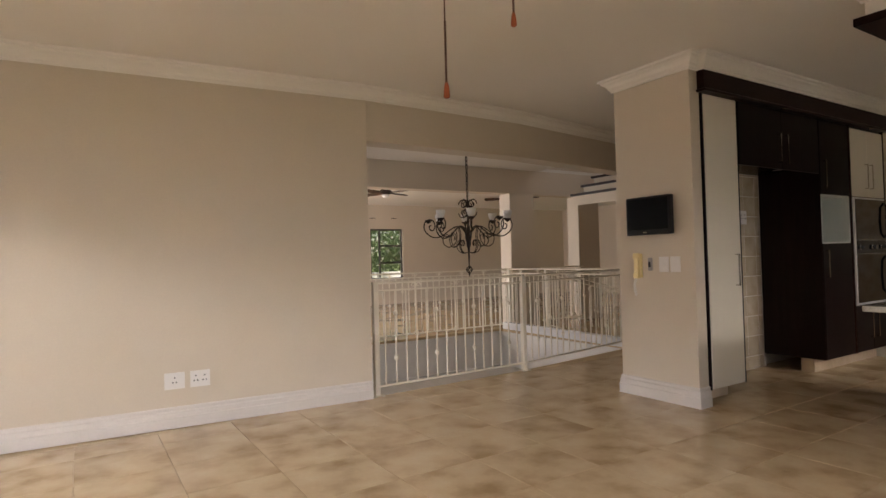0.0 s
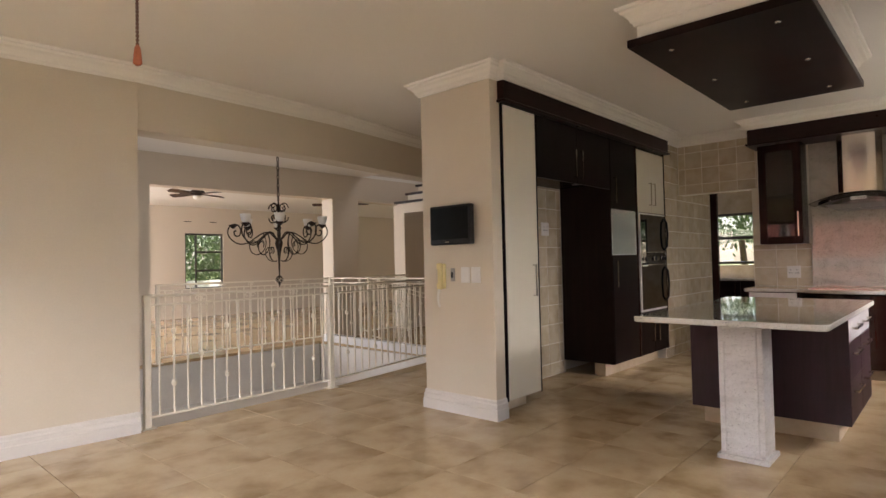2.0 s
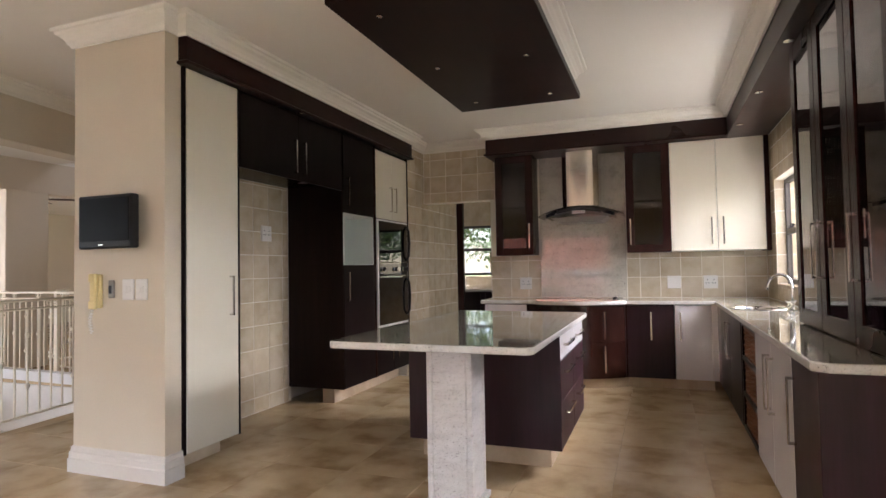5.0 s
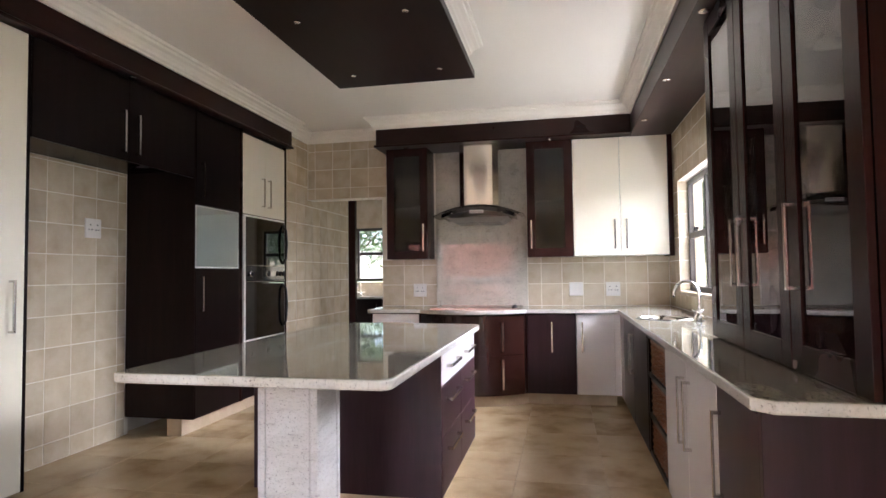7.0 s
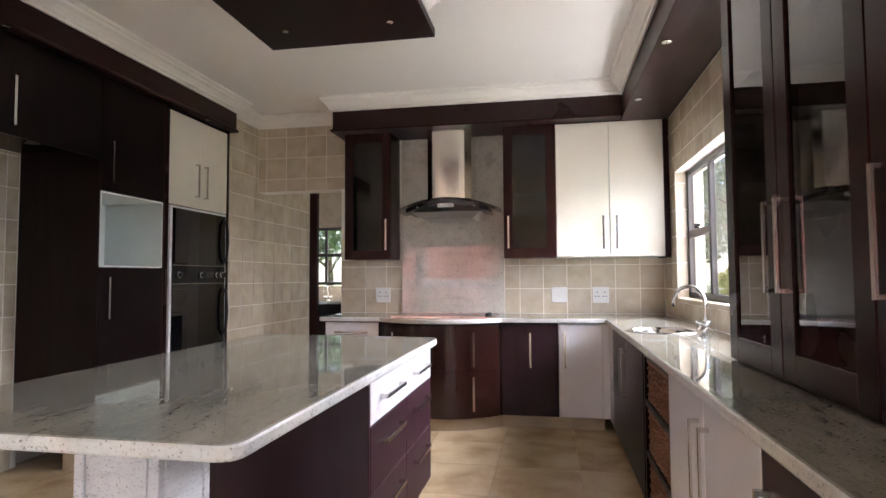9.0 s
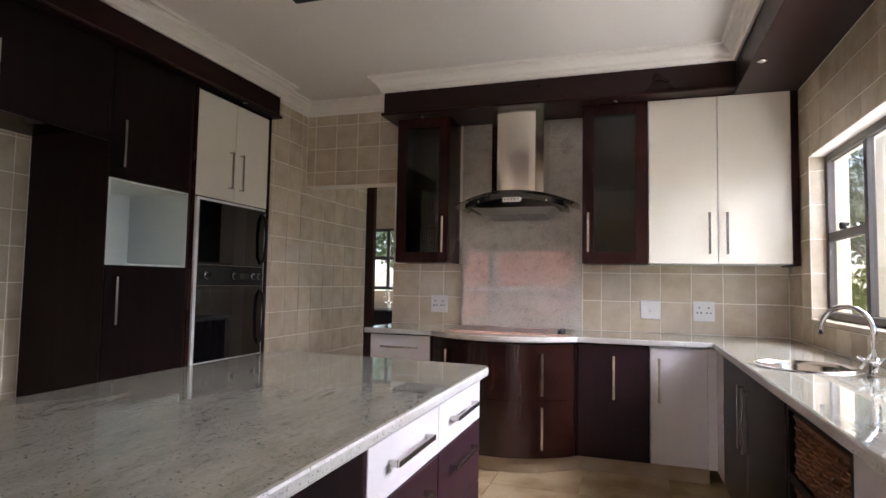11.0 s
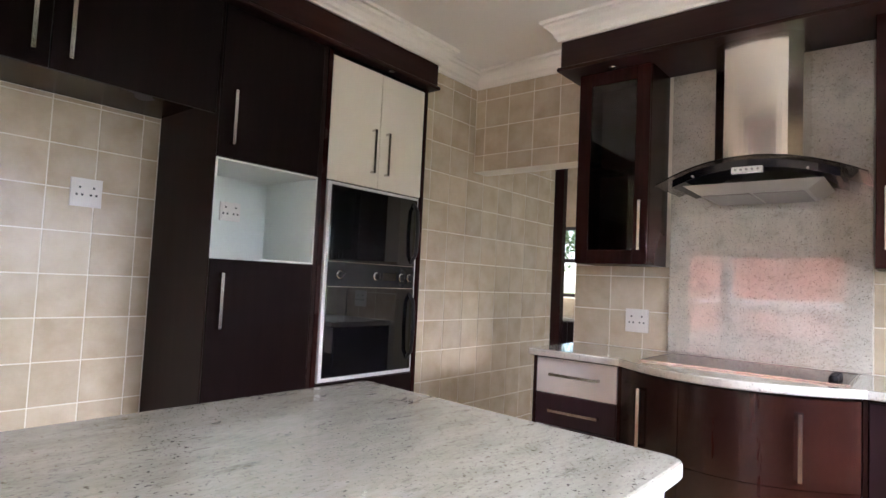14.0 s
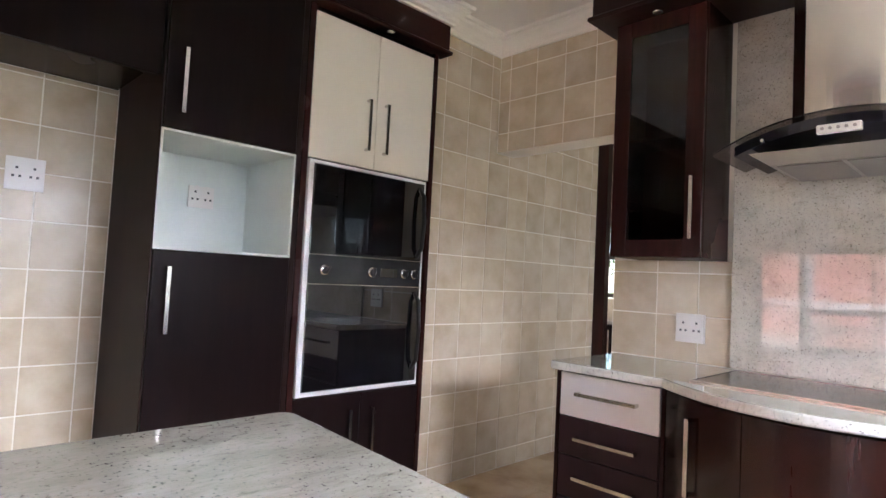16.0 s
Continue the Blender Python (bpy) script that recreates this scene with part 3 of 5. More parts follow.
def glass_front(parent, x, y, z, face, stile=0.075, material=None, thick=0.022):
    mt = material or M_WOOD
    def b(a0, a1, z0, z1, t0, t1, bv=0.002):
        if face == "-x":
            return solid(x + t0, x + t1, a0, a1, z0, z1, bv)
        return solid(a0, a1, y - t1, y - t0, z0, z1, bv)
    a = y if face == "-x" else x
    g = 0.002
    d = part("door", join(b(a[0] + g, a[0] + stile, z[0] + g, z[1] - g, 0, thick), b(a[1] - stile, a[1] - g, z[0] + g, z[1] - g, 0, thick),
                          b(a[0] + stile, a[1] - stile, z[0] + g, z[0] + stile, 0, thick), b(a[0] + stile, a[1] - stile, z[1] - stile, z[1] - g, 0, thick)), mt, parent, "dark framed glass door")
    p = part("pane", b(a[0] + stile, a[1] - stile, z[0] + stile, z[1] - stile, 0.008, 0.013, 0), M_CABGL, d, "smoked glass pane")
    p.visible_shadow = False
    return d


def carcass(parent, x0, x1, y0, y1, z0, z1, open_face, material, t=0.018):
    """A case of boards under a unit, open at one face."""
    part("base_board", solid(x0, x1, y0, y1, z0, z0 + t), material, parent)
    part("top_board", solid(x0, x1, y0, y1, z1 - t, z1), material, parent)
    zz = (z0 + t, z1 - t)
    if open_face != "-x":
        part("side_board" if open_face == "+y" else "back_board", solid(x0, x0 + t, y0, y1, *zz), material, parent)
    if open_face != "+x":
        part("side_board" if open_face == "+y" else "back_board", solid(x1 - t, x1, y0, y1, *zz), material, parent)
    xa, xb = (x0 + t if open_face != "-x" else x0), (x1 - t if open_face != "+x" else x1)
    if open_face != "+y":
        part("side_board", solid(xa, xb, y1 - t, y1, *zz), material, parent)
    part("back_board" if open_face == "+y" else "side_board", solid(xa, xb, y0, y0 + t, *zz), material, parent)


FY = 3.110                                   # face of the tall units
# tall larder unit
u = thing("larder_unit", (5.69, 3.45, 0), "tall white larder unit with dark edge boards", "cabinet")
part("side_board", solid(5.425, 5.447, FY + 0.004, 3.74, 0.13, 2.64, 0.002), M_BLACK, u)
part("side_board", solid(5.935, 5.957, FY + 0.004, 3.744, 0.13, 2.64, 0.002), M_BLACK, u)
part("body", solid(5.448, 5.934, FY + 0.022, 3.74, 0.14, 2.63), M_NICHE, u)
bar_handle(front(u, "door", (5.449, 5.933), FY, (0.135, 2.635), M_CREAM, "-y", label="cream-white gloss door"), (5.850, FY, 1.13), 0.28, (0, -1, 0))
part("plinth", solid(5.46, 5.92, 3.27, 3.40, 0.0, 0.128), M_PLINTH, u, "beige tiled plinth")
# cupboard over the fridge recess
u = thing("overhead_cupboard", (6.68, 3.45, 2.06), "black-brown wall cupboard over the fridge recess", "cabinet")
part("body", solid(5.96, 7.412, FY + 0.022, 3.744, 2.13, 2.64), M_WOOD, u)
for a, b, h in ((5.96, 6.695, 6.63), (6.695, 7.412, 6.762)):
    bar_handle(front(u, "door", (a, b), FY, (2.065, 2.635), M_BLACK, "-y", label="black-brown door"), (h, FY, 2.26), 0.28, (0, -1, 0))
# tall black unit with open niche
u = thing("tall_unit", (7.74, 3.45, 0), "tall black-brown unit with an open white niche", "cabinet")
part("side_board", solid(7.421, 7.4285, FY + 0.004, 3.744, 0.145, 2.64, 0.002), M_SIDE, u, "dark wooden side board")
part("side_board", solid(8.056, 8.084, FY + 0.004, 3.74, 0.145, 2.64, 0.002), M_SIDE, u, "dark wooden side board")
part("body", join(solid(7.429, 8.055, FY + 0.022, 3.74, 0.15, 1.345), solid(7.429, 8.055, FY + 0.022, 3.74, 1.856, 2.64)), M_BLACK, u)
for q in ((7.429, 7.439, FY + 0.002, 3.61, 1.358, 1.843), (8.045, 8.055, FY + 0.002, 3.61, 1.358, 1.843), (7.429, 8.055, FY + 0.002, 3.62, 1.347, 1.357), (7.429, 8.055, FY + 0.002, 3.62, 1.844, 1.854), (7.439, 8.045, 3.61, 3.62, 1.357, 1.844)):
    part("niche_board", solid(*q), M_NICHE, u, "white melamine niche board")
bar_handle(front(u, "door", (7.43, 8.054), FY, (1.857, 2.635), M_BLACK, "-y"), (7.50, FY, 2.065), 0.28, (0, -1, 0))
bar_handle(front(u, "door", (7.43, 8.054), FY, (0.148, 1.344), M_BLACK, "-y"), (7.49, FY, 1.137), 0.28, (0, -1, 0))
part("plinth", solid(7.46, 8.10, 3.25, 3.38, 0.0, 0.143), M_PLINTH, u, "beige tiled plinth")
# oven unit
u = thing("oven_unit", (8.53, 3.45, 0), "tall dark unit housing the ovens under cream doors", "cabinet")
part("side_board", solid(8.086, 8.118, FY - 0.002, 3.74, 0.145, 2.64, 0.002), M_WOOD, u)
part("side_board", solid(8.942, 8.974, FY - 0.002, 3.74, 0.145, 2.64, 0.002), M_WOOD, u)
part("body", join(solid(8.119, 8.941, FY + 0.022, 3.74, 0.15, 0.655), solid(8.119, 8.941, FY + 0.022, 3.74, 1.852, 2.64), solid(8.119, 8.941, 3.70, 3.74, 0.655, 1.852)), M_BLACK, u)
for a, b, h in ((8.12, 8.53, 8.468), (8.53, 8.94, 8.590)):
    bar_handle(front(u, "door", (a, b), FY, (1.857, 2.61), M_CREAM, "-y", label="cream gloss door"), (h, FY, 2.09), 0.28, (0, -1, 0))
for a, b, h in ((8.12, 8.53, 8.450), (8.53, 8.94, 8.600)):
    bar_handle(front(u, "door", (a, b), FY, (0.148, 0.652), M_BLACK, "-y", label="black-brown door"), (h, FY, 0.43), 0.28, (0, -1, 0))
part("plinth", solid(8.10, 8.95, 3.25, 3.38, 0.0, 0.143), M_PLINTH, u, "beige tiled plinth")
# built-in double oven
o = thing("double_oven", (8.52, 3.4, 0.66), "built-in black glass double oven with steel trim", "oven")
OY = FY - 0.012
part("body", solid(8.135, 8.905, OY + 0.03, 3.68, 0.665, 1.845), M_BPLAST, o)
part("trim", join(solid(8.122, 8.150, OY - 0.004, OY + 0.028, 0.662, 1.848, 0.003), solid(8.902, 8.914, OY, OY + 0.028, 0.662, 1.848, 0.002), solid(8.150, 8.902, OY, OY + 0.028, 0.662, 0.684, 0.002), solid(8.150, 8.902, OY, OY + 0.028, 1.832, 1.848, 0.002)), M_TRIM, o, "pale aluminium trim")
part("oven_door", solid(8.152, 8.900, OY - 0.006, OY + 0.028, 1.376, 1.830, 0.004), M_BGLASS, o, "black glass oven door")
part("oven_door", solid(8.152, 8.900, OY - 0.006, OY + 0.028, 0.686, 1.222, 0.004), M_BGLASS, o, "black glass oven door")
pn = part("control_panel", solid(8.152, 8.900, OY - 0.004, OY + 0.028, 1.226, 1.372, 0.003), M_OVENP, o, "dark glossy control panel")
for z in (1.224, 1.374):
    part("trim_line", solid(8.152, 8.900, OY - 0.0075, OY, z - 0.0025, z + 0.0025), M_HANDLE, o, "thin steel line")
for kx in (8.245, 8.545, 8.775, 8.850):
    part("knob_ring", lathe([(0.027, 0), (0.027, 0.006), (0.021, 0.009)], (kx, OY - 0.004, 1.297), 18, "Y"), M_CHROME, pn, "chrome knob ring", True)
    grip = solid(-0.006, 0.006, -0.036, -0.0125, -0.024, 0.024, 0.003)
    grip.transform(Matrix.Translation((kx, OY - 0.001, 1.297)) @ Matrix.Rotation(0.9 if kx < 8.3 else 0.25, 4, "Y"))
    part("knob", join(lathe([(0.019, 0.0095), (0.018, 0.02), (0.014, 0.023)], (kx, OY - 0.004, 1.297), 16, "Y"), grip), M_BPLAST, pn, "black knob grip")
part("clock_display", solid(8.605, 8.725, OY - 0.006, OY, 1.272, 1.322, 0.002), M_BGLASS, pn, "black clock display")
for z0, z1 in ((1.40, 1.80), (0.76, 1.19)):
    part("oven_handle", tube([(8.862, OY - 0.006, z0), (8.866, OY - 0.040, z0 + 0.05), (8.868, OY - 0.050, (z0 + z1) / 2), (8.866, OY - 0.040, z1 - 0.05), (8.862, OY - 0.006, z1)], 0.013, 10), M_BPLAST, o, "black curved door handle", True)
# pelmet over the tall units
u = thing("pelmet", (7.2, 3.2, 2.64), "dark wooden pelmet board over the tall units", "pelmet")
part("board", solid(5.40, 9.02, 3.066, 3.80, 2.665, 2.822, 0.002), M_WOODH, u)
part("lip", solid(5.385, 9.035, 3.046, 3.80, 2.641, 2.664, 0.006), M_WOODH, u)
for x in (6.68, 8.57):
    part("spotlight", lathe([(0.024, 0), (0.024, -0.006), (0.014, -0.009)], (x, 3.078, 2.641), 14), M_CHROME, u, "small chrome spotlight", True)

# ---- wall units over the hob ----
CX, CZ0, CZ1 = 9.272, 1.437, 2.63
def wall_unit_glass(y0, y1, hinge, label):
    w = thing("wall_unit", (9.44, (y0 + y1) / 2, CZ0), label, "cabinet", "wall units over the hob")
    carcass(w, CX + 0.023, WX - 0.009, y0, y1, CZ0, CZ1, "-x", M_WOOD)
    part("shelf", solid(CX + 0.05, WX - 0.03, y0 + 0.019, y1 - 0.019, 2.02, 2.032), M_WOOD, w)
    d = glass_front(w, CX, (y0, y1), (CZ0, CZ1), "-x", 0.085)
    bar_handle(d, (CX, hinge, 1.665), 0.29, (-1, 0, 0))
    return w


wall_unit_glass(1.63, 2.085, 1.672, "dark mahogany wall unit with smoked glass door")
wall_unit_glass(0.115, 0.58, 0.535, "dark mahogany wall unit with smoked glass door beside the white doors")
w = thing("wall_unit", (9.44, -0.35, CZ0), "white gloss double wall unit in the corner", "cabinet", "wall units over the hob")
part("body", solid(CX + 0.021, WX - 0.009, -0.80, 0.113, CZ0 + 0.002, CZ1), M_NICHE, w)
for a, b, h in ((-0.343, 0.112, -0.288), (-0.80, -0.345, -0.40)):
    bar_handle(front(w, "door", CX, (a, b), (CZ0, CZ1 - 0.005), M_CREAM, "-x", label="cream gloss door"), (CX, h, 1.65), 0.29, (-1, 0, 0))
part("filler", solid(CX - 0.002, WX - 0.009, -0.846, -0.801, CZ0 - 0.01, CZ1), M_WOOD, w, "dark filler strip")

# soffits
u = thing("soffit", (9.3, 0.8, 2.62), "dark wooden soffit over the wall units", "pelmet")
part("board", solid(9.15, WX - 0.001, -0.45, 2.16, 2.656, 2.822, 0.002), wood_material("dark_mahogany_crosswise", (0.012, 0.0038, 0.0033), (0.032, 0.0095, 0.008), 0.28, along=(18, 1.2, 18)), u)
part("lip", solid(9.13, WX - 0.001, -0.45, 2.18, 2.632, 2.655, 0.006), M_WOODH, u)
for y in (1.855, 0.343):
    part("spotlight", lathe([(0.024, 0), (0.024, -0.006), (0.014, -0.009)], (9.24, y, 2.632), 14), M_CHROME, u, "small chrome spotlight", True)
u = thing("soffit", (7.0, -0.65, 2.62), "dark wooden soffit over the window and glass cabinet", "pelmet")
part("board", solid(4.85, WX - 0.001, WY + 0.002, -0.452, 2.622, 2.822, 0.003), M_WOODH, u)
for x in (5.37, 6.46, 7.55, 8.64):
    part("spotlight", lathe([(0.030, 0), (0.030, -0.006), (0.018, -0.009)], (x, -0.508, 2.622), 14), M_CHROME, u, "small chrome spotlight", True)

# ---- granite splashback, hob, hood ----
single("splashback", solid(WX - 0.018, WX - 0.002, 0.602, 1.605, 0.922, 2.63, 0.002), M_SPLASH, "polished grey granite splashback panel", "splashback", (WX, 1.1, 0.922))
h = thing("cooker_hood", (9.4, 1.06, 1.8), "steel chimney cooker hood with a curved glass canopy", "cooker hood")
part("chimney", slab([(9.588, 0.87), (9.588, 1.28), (9.29, 1.28)] + [(9.232 - 0.012 * (1 - s * s), 1.075 - 0.148 * s) for s in [k / 6 - 1 for k in range(13)]] + [(9.29, 0.87)], 1.985, 2.65), M_STEEL, h, "brushed steel bow-fronted chimney")
def arc_sheet(y0, y1, x0, x1, z_end, rise, thick, bow=0.10, n=18):
    bm = bmesh.new()
    rows = []
    for i in range(n + 1):
        s = i / n * 2 - 1
        y, z = (y0 + y1) / 2 + s * (y1 - y0) / 2, z_end + rise * (1 - s * s)
        xf = x0 + bow * s * s
        rows.append([bm.verts.new(c) for c in ((xf, y, z), (x1, y, z), (x1, y, z + thick), (xf, y, z + thick))])
    for a, b in zip(rows, rows[1:]):
        for j in range(4):
            bm.faces.new((a[j], a[(j + 1) % 4], b[(j + 1) % 4], b[j]))
    bm.faces.new(rows[0][::-1])
    bm.faces.new(rows[-1])
    bmesh.ops.recalc_face_normals(bm, faces=bm.faces[:])
    return bm


def frustum(top, low, z1, z0):
    bm = bmesh.new()
    rings = [[bm.verts.new((x, y, z)) for x, y in ((q[0], q[2]), (q[1], q[2]), (q[1], q[3]), (q[0], q[3]))] for q, z in ((top, z1), (low, z0))]
    for i in range(4):
        bm.faces.new((rings[0][i], rings[0][(i + 1) % 4], rings[1][(i + 1) % 4], rings[1][i]))
    bm.faces.new(rings[0])
    bm.faces.new(rings[1])
    bmesh.ops.recalc_face_normals(bm, faces=bm.faces[:])
    return bm


g = part("canopy", arc_sheet(0.60, 1.55, 9.06, 9.58, 1.866, 0.100, 0.007), M_CABGL, h, "curved smoked glass canopy")
g.visible_shadow = False
part("canopy_body", arc_sheet(0.70, 1.45, 9.085, 9.58, 1.849, 0.066, 0.040, 0.05), M_CANOPY, h, "blue-black curved glass front")
fil = part("filter_tray", frustum((9.11, 9.575, 0.76, 1.39), (9.16, 9.56, 0.83, 1.32), 1.848, 1.802), M_TRAY, h, "steel grease filter tray")
for y in (0.845, 1.082):
    part("grease_filter", solid(9.175, 9.545, y, y + 0.222, 1.796, 1.801, 0.002), M_GPLAST, fil)
part("button_panel", solid(9.068, 9.092, 1.005, 1.145, 1.885, 1.918, 0.003), M_WPLAST, h, "white button panel")
for i in range(5):
    part("button", rod((9.062, 1.025 + i * 0.025, 1.902), (9.068, 1.025 + i * 0.025, 1.902), 0.006, 8), M_GPLAST, h)
for y in (0.82, 1.33):
    part("screw_cap", rod((9.078, y, 1.890), (9.10, y, 1.890), 0.0065, 10), M_CHROME, h)

# base run under the hob: bowed counter front
BX = 8.99
BOW_Y0, BOW_Y1, BOW = 0.585, 1.645, 0.235


def bow_x(y, x=BX):
    s = (y - (BOW_Y0 + BOW_Y1) / 2) / ((BOW_Y1 - BOW_Y0) / 2)
    return x - BOW * max(0, 1 - s * s)


def bow_slab(y0, y1, z0, z1, thick, shift=0.0, n=44, back=None):
    ys = [y0 + (y1 - y0) * i / n for i in range(n + 1)]
    pts = [(bow_x(y) + shift, y) for y in ys] + ([(bow_x(y) + shift + thick, y) for y in ys[::-1]] if back is None else [(back, y1), (back, y0)])
    return slab(pts, z0, z1, 0.0)


CY = -0.265                                   # edge of the counter under the window
edge = [(BX - 0.035, CY)] + [(bow_x(BOW_Y0 + (BOW_Y1 - BOW_Y0) * i / 20, BX - 0.035), BOW_Y0 + (BOW_Y1 - BOW_Y0) * i / 20) for i in range(21)]
outline = [(5.09, CY), *edge, (BX - 0.035, 2.185), (BX - 0.015, 2.205), (WX - 0.002, 2.205), (WX - 0.002, WY + 0.002), (5.04, WY + 0.002), (5.04, CY - 0.05)]
top = thing("worktop", (8.0, -0.5, 0.88), "pale polished granite worktop bowed out at the hob", "worktop")
SINK = Vector((7.93, -0.515))
bm = bmesh.new()
ov = [bm.verts.new((x, y, 0.92)) for x, y in outline]
iv = [bm.verts.new((SINK.x + 0.205 * math.cos(2 * math.pi * i / 40), SINK.y + 0.205 * math.sin(2 * math.pi * i / 40), 0.92)) for i in range(40)]
es = [bm.edges.new((r[i], r[(i + 1) % len(r)])) for r in (ov, iv) for i in range(len(r))]
bmesh.ops.triangle_fill(bm, edges=es, use_beauty=True)
got = bmesh.ops.extrude_face_region(bm, geom=bm.faces[:])
for v in got["geom"]:
    if isinstance(v, bmesh.types.BMVert):
        v.co.z = 0.88
bmesh.ops.recalc_face_normals(bm, faces=bm.faces[:])
rim = [e for e in bm.edges if len(e.link_faces) == 2 and abs(e.verts[0].co.z - e.verts[1].co.z) < 1e-6 and e.calc_face_angle(0) > 1.0]
bmesh.ops.bevel(bm, geom=rim, offset=0.008, segments=2, affect="EDGES", profile=0.5)
edge_faces(part("slab", bm, M_GRAN, top), M_EDGE)

hb = thing("hob", (9.25, 1.1, 0.92), "black glass ceramic hob with side knobs", "hob")
part("glass", solid(9.0, 9.50, 0.655, 1.545, 0.9205, 0.926, 0.002), M_HOB, hb)
part("rim", join(solid(8.992, 9.0, 0.647, 1.553, 0.9205, 0.928), solid(9.50, 9.508, 0.647, 1.553, 0.9205, 0.928), solid(9.0, 9.50, 0.647, 0.655, 0.9205, 0.928), solid(9.0, 9.50, 1.545, 1.553, 0.9205, 0.928)), M_HANDLE, hb, "steel rim")
for i in range(4):
    part("knob", lathe([(0.020, 0.926), (0.020, 0.938), (0.016, 0.952), (0.012, 0.953)], (9.06 + i * 0.055, 0.712, 0), 14), M_BPLAST, hb, "black knob", True)

# ---- base units along the back ----
u = thing("drawer_unit", (9.3, 1.9, 0), "dark drawer unit with a white top drawer", "cabinet")
part("body", solid(BX + 0.022, WX - 0.004, 1.665, 2.158, 0.105, 0.879), M_BLACK, u)
part("side_board", solid(BX + 0.001, WX - 0.004, 2.16, 2.18, 0.0, 0.879, 0.002), M_WOOD, u)
part("side_board", solid(BX + 0.001, WX - 0.004, 1.646, 1.664, 0.105, 0.879, 0.002), M_WOOD, u)
for z0, z1, mt in ((0.670, 0.872, M_WHITE), (0.492, 0.668, M_PLUM), (0.300, 0.490, M_PLUM), (0.108, 0.298, M_PLUM)):
    d = front(u, "drawer_front", BX, (1.667, 2.157), (z0, z1), mt, "-x", label="white gloss drawer front" if mt is M_WHITE else "")
    bar_handle(d, (BX, 1.912, z1 - 0.09), 0.30, (-1, 0, 0), False, (0, 1, 0))
u = thing("hob_unit", (9.2, 1.1, 0), "bowed red mahogany base unit under the hob", "cabinet")
part("body", bow_slab(BOW_Y0 + 0.022, BOW_Y1 - 0.003, 0.105, 0.878, 0, 0.024, back=WX - 0.004), M_BLACK, u)
part("side_board", solid(BX + 0.001, WX - 0.004, 0.586, 0.604, 0.105, 0.879, 0.002), M_WOOD, u)
d = part("door", bow_slab(1.285, 1.642, 0.108, 0.868, 0.02), M_RED, u, "curved mahogany door")
bar_handle(d, (bow_x(1.50), 1.50, 0.655), 0.29, (-1, 0, 0))
for z0, z1, hz in ((0.49, 0.868, 0.665), (0.108, 0.487, 0.31)):
    d = part("door", bow_slab(0.607, 1.282, z0, z1, 0.02), M_RED, u, "curved mahogany door")
    bar_handle(d, (bow_x(0.80), 0.80, hz), 0.28, (-1, 0, 0))
u = thing("base_unit", (9.3, 0.35, 0), "black-brown base unit beside the hob", "cabinet", "base units")
part("body", solid(BX + 0.022, WX - 0.004, 0.118, 0.584, 0.105, 0.879), M_BLACK, u)
bar_handle(front(u, "door", BX, (0.118, 0.584), (0.108, 0.868), M_PLUM, "-x"), (BX, 0.345, 0.655), 0.29, (-1, 0, 0))
u = thing("base_unit", (9.3, -0.05, 0), "white gloss corner base unit", "cabinet", "base units")
part("body", solid(BX + 0.022, WX - 0.004, -0.235, 0.114, 0.105, 0.879), M_NICHE, u)
part("corner_filler", solid(BX + 0.001, BX + 0.020, -0.292, -0.236, 0.107, 0.868, 0.001), M_WHITE, u, "white corner filler")
bar_handle(front(u, "door", BX, (-0.235, 0.114), (0.108, 0.868), M_WHITE, "-x", label="white gloss door"), (BX, 0.06, 0.655), 0.29, (-1, 0, 0))
pl = structure("plinth_back", join(bow_slab(BOW_Y0, BOW_Y1, 0.0, 0.103, 0.02, 0.06), solid(BX + 0.06, BX + 0.08, -0.25, 0.583, 0, 0.103), solid(BX + 0.06, BX + 0.08, 1.647, 2.159, 0, 0.103)), M_PLINTH, "beige tiled plinth under the base units", "plinth")

# ---- run under the window ----
RY = -0.290
def run_unit(name, x0, x1, label, material, z0=0.105, hollow=False):
    w = thing(name, ((x0 + x1) / 2, -0.55, 0), label, "cabinet", "base units")
    if hollow:
        carcass(w, x0, x1, WY + 0.004, RY - 0.004, z0, 0.879, "+y", material, 0.03)
    else:
        part("body", solid(x0, x1, WY + 0.004, RY - 0.022, z0, 0.879), material, w)
    return w


u = run_unit("base_unit", 7.262, BX - 0.012, "dark base unit with double doors under the sink", M_BLACK)
part("corner_post", solid(8.72, BX - 0.001, RY - 0.02, RY, 0.107, 0.87), M_WHITE, u, "white corner strip")
for a, b, hx in ((7.99, 8.718, 8.05), (7.264, 7.988, 7.93)):
    bar_handle(front(u, "door", (a, b), RY, (0.108, 0.868), M_BLACK, "+y"), (hx, RY, 0.645), 0.30, (0, 1, 0))
u = run_unit("basket_unit", 6.60, 7.26, "dark open unit with three wicker baskets", M_BLACK, hollow=True)
for z in (0.36, 0.615):
    part("shelf", solid(6.631, 7.229, WY + 0.04, RY - 0.006, z - 0.015, z + 0.015), M_BLACK, u)
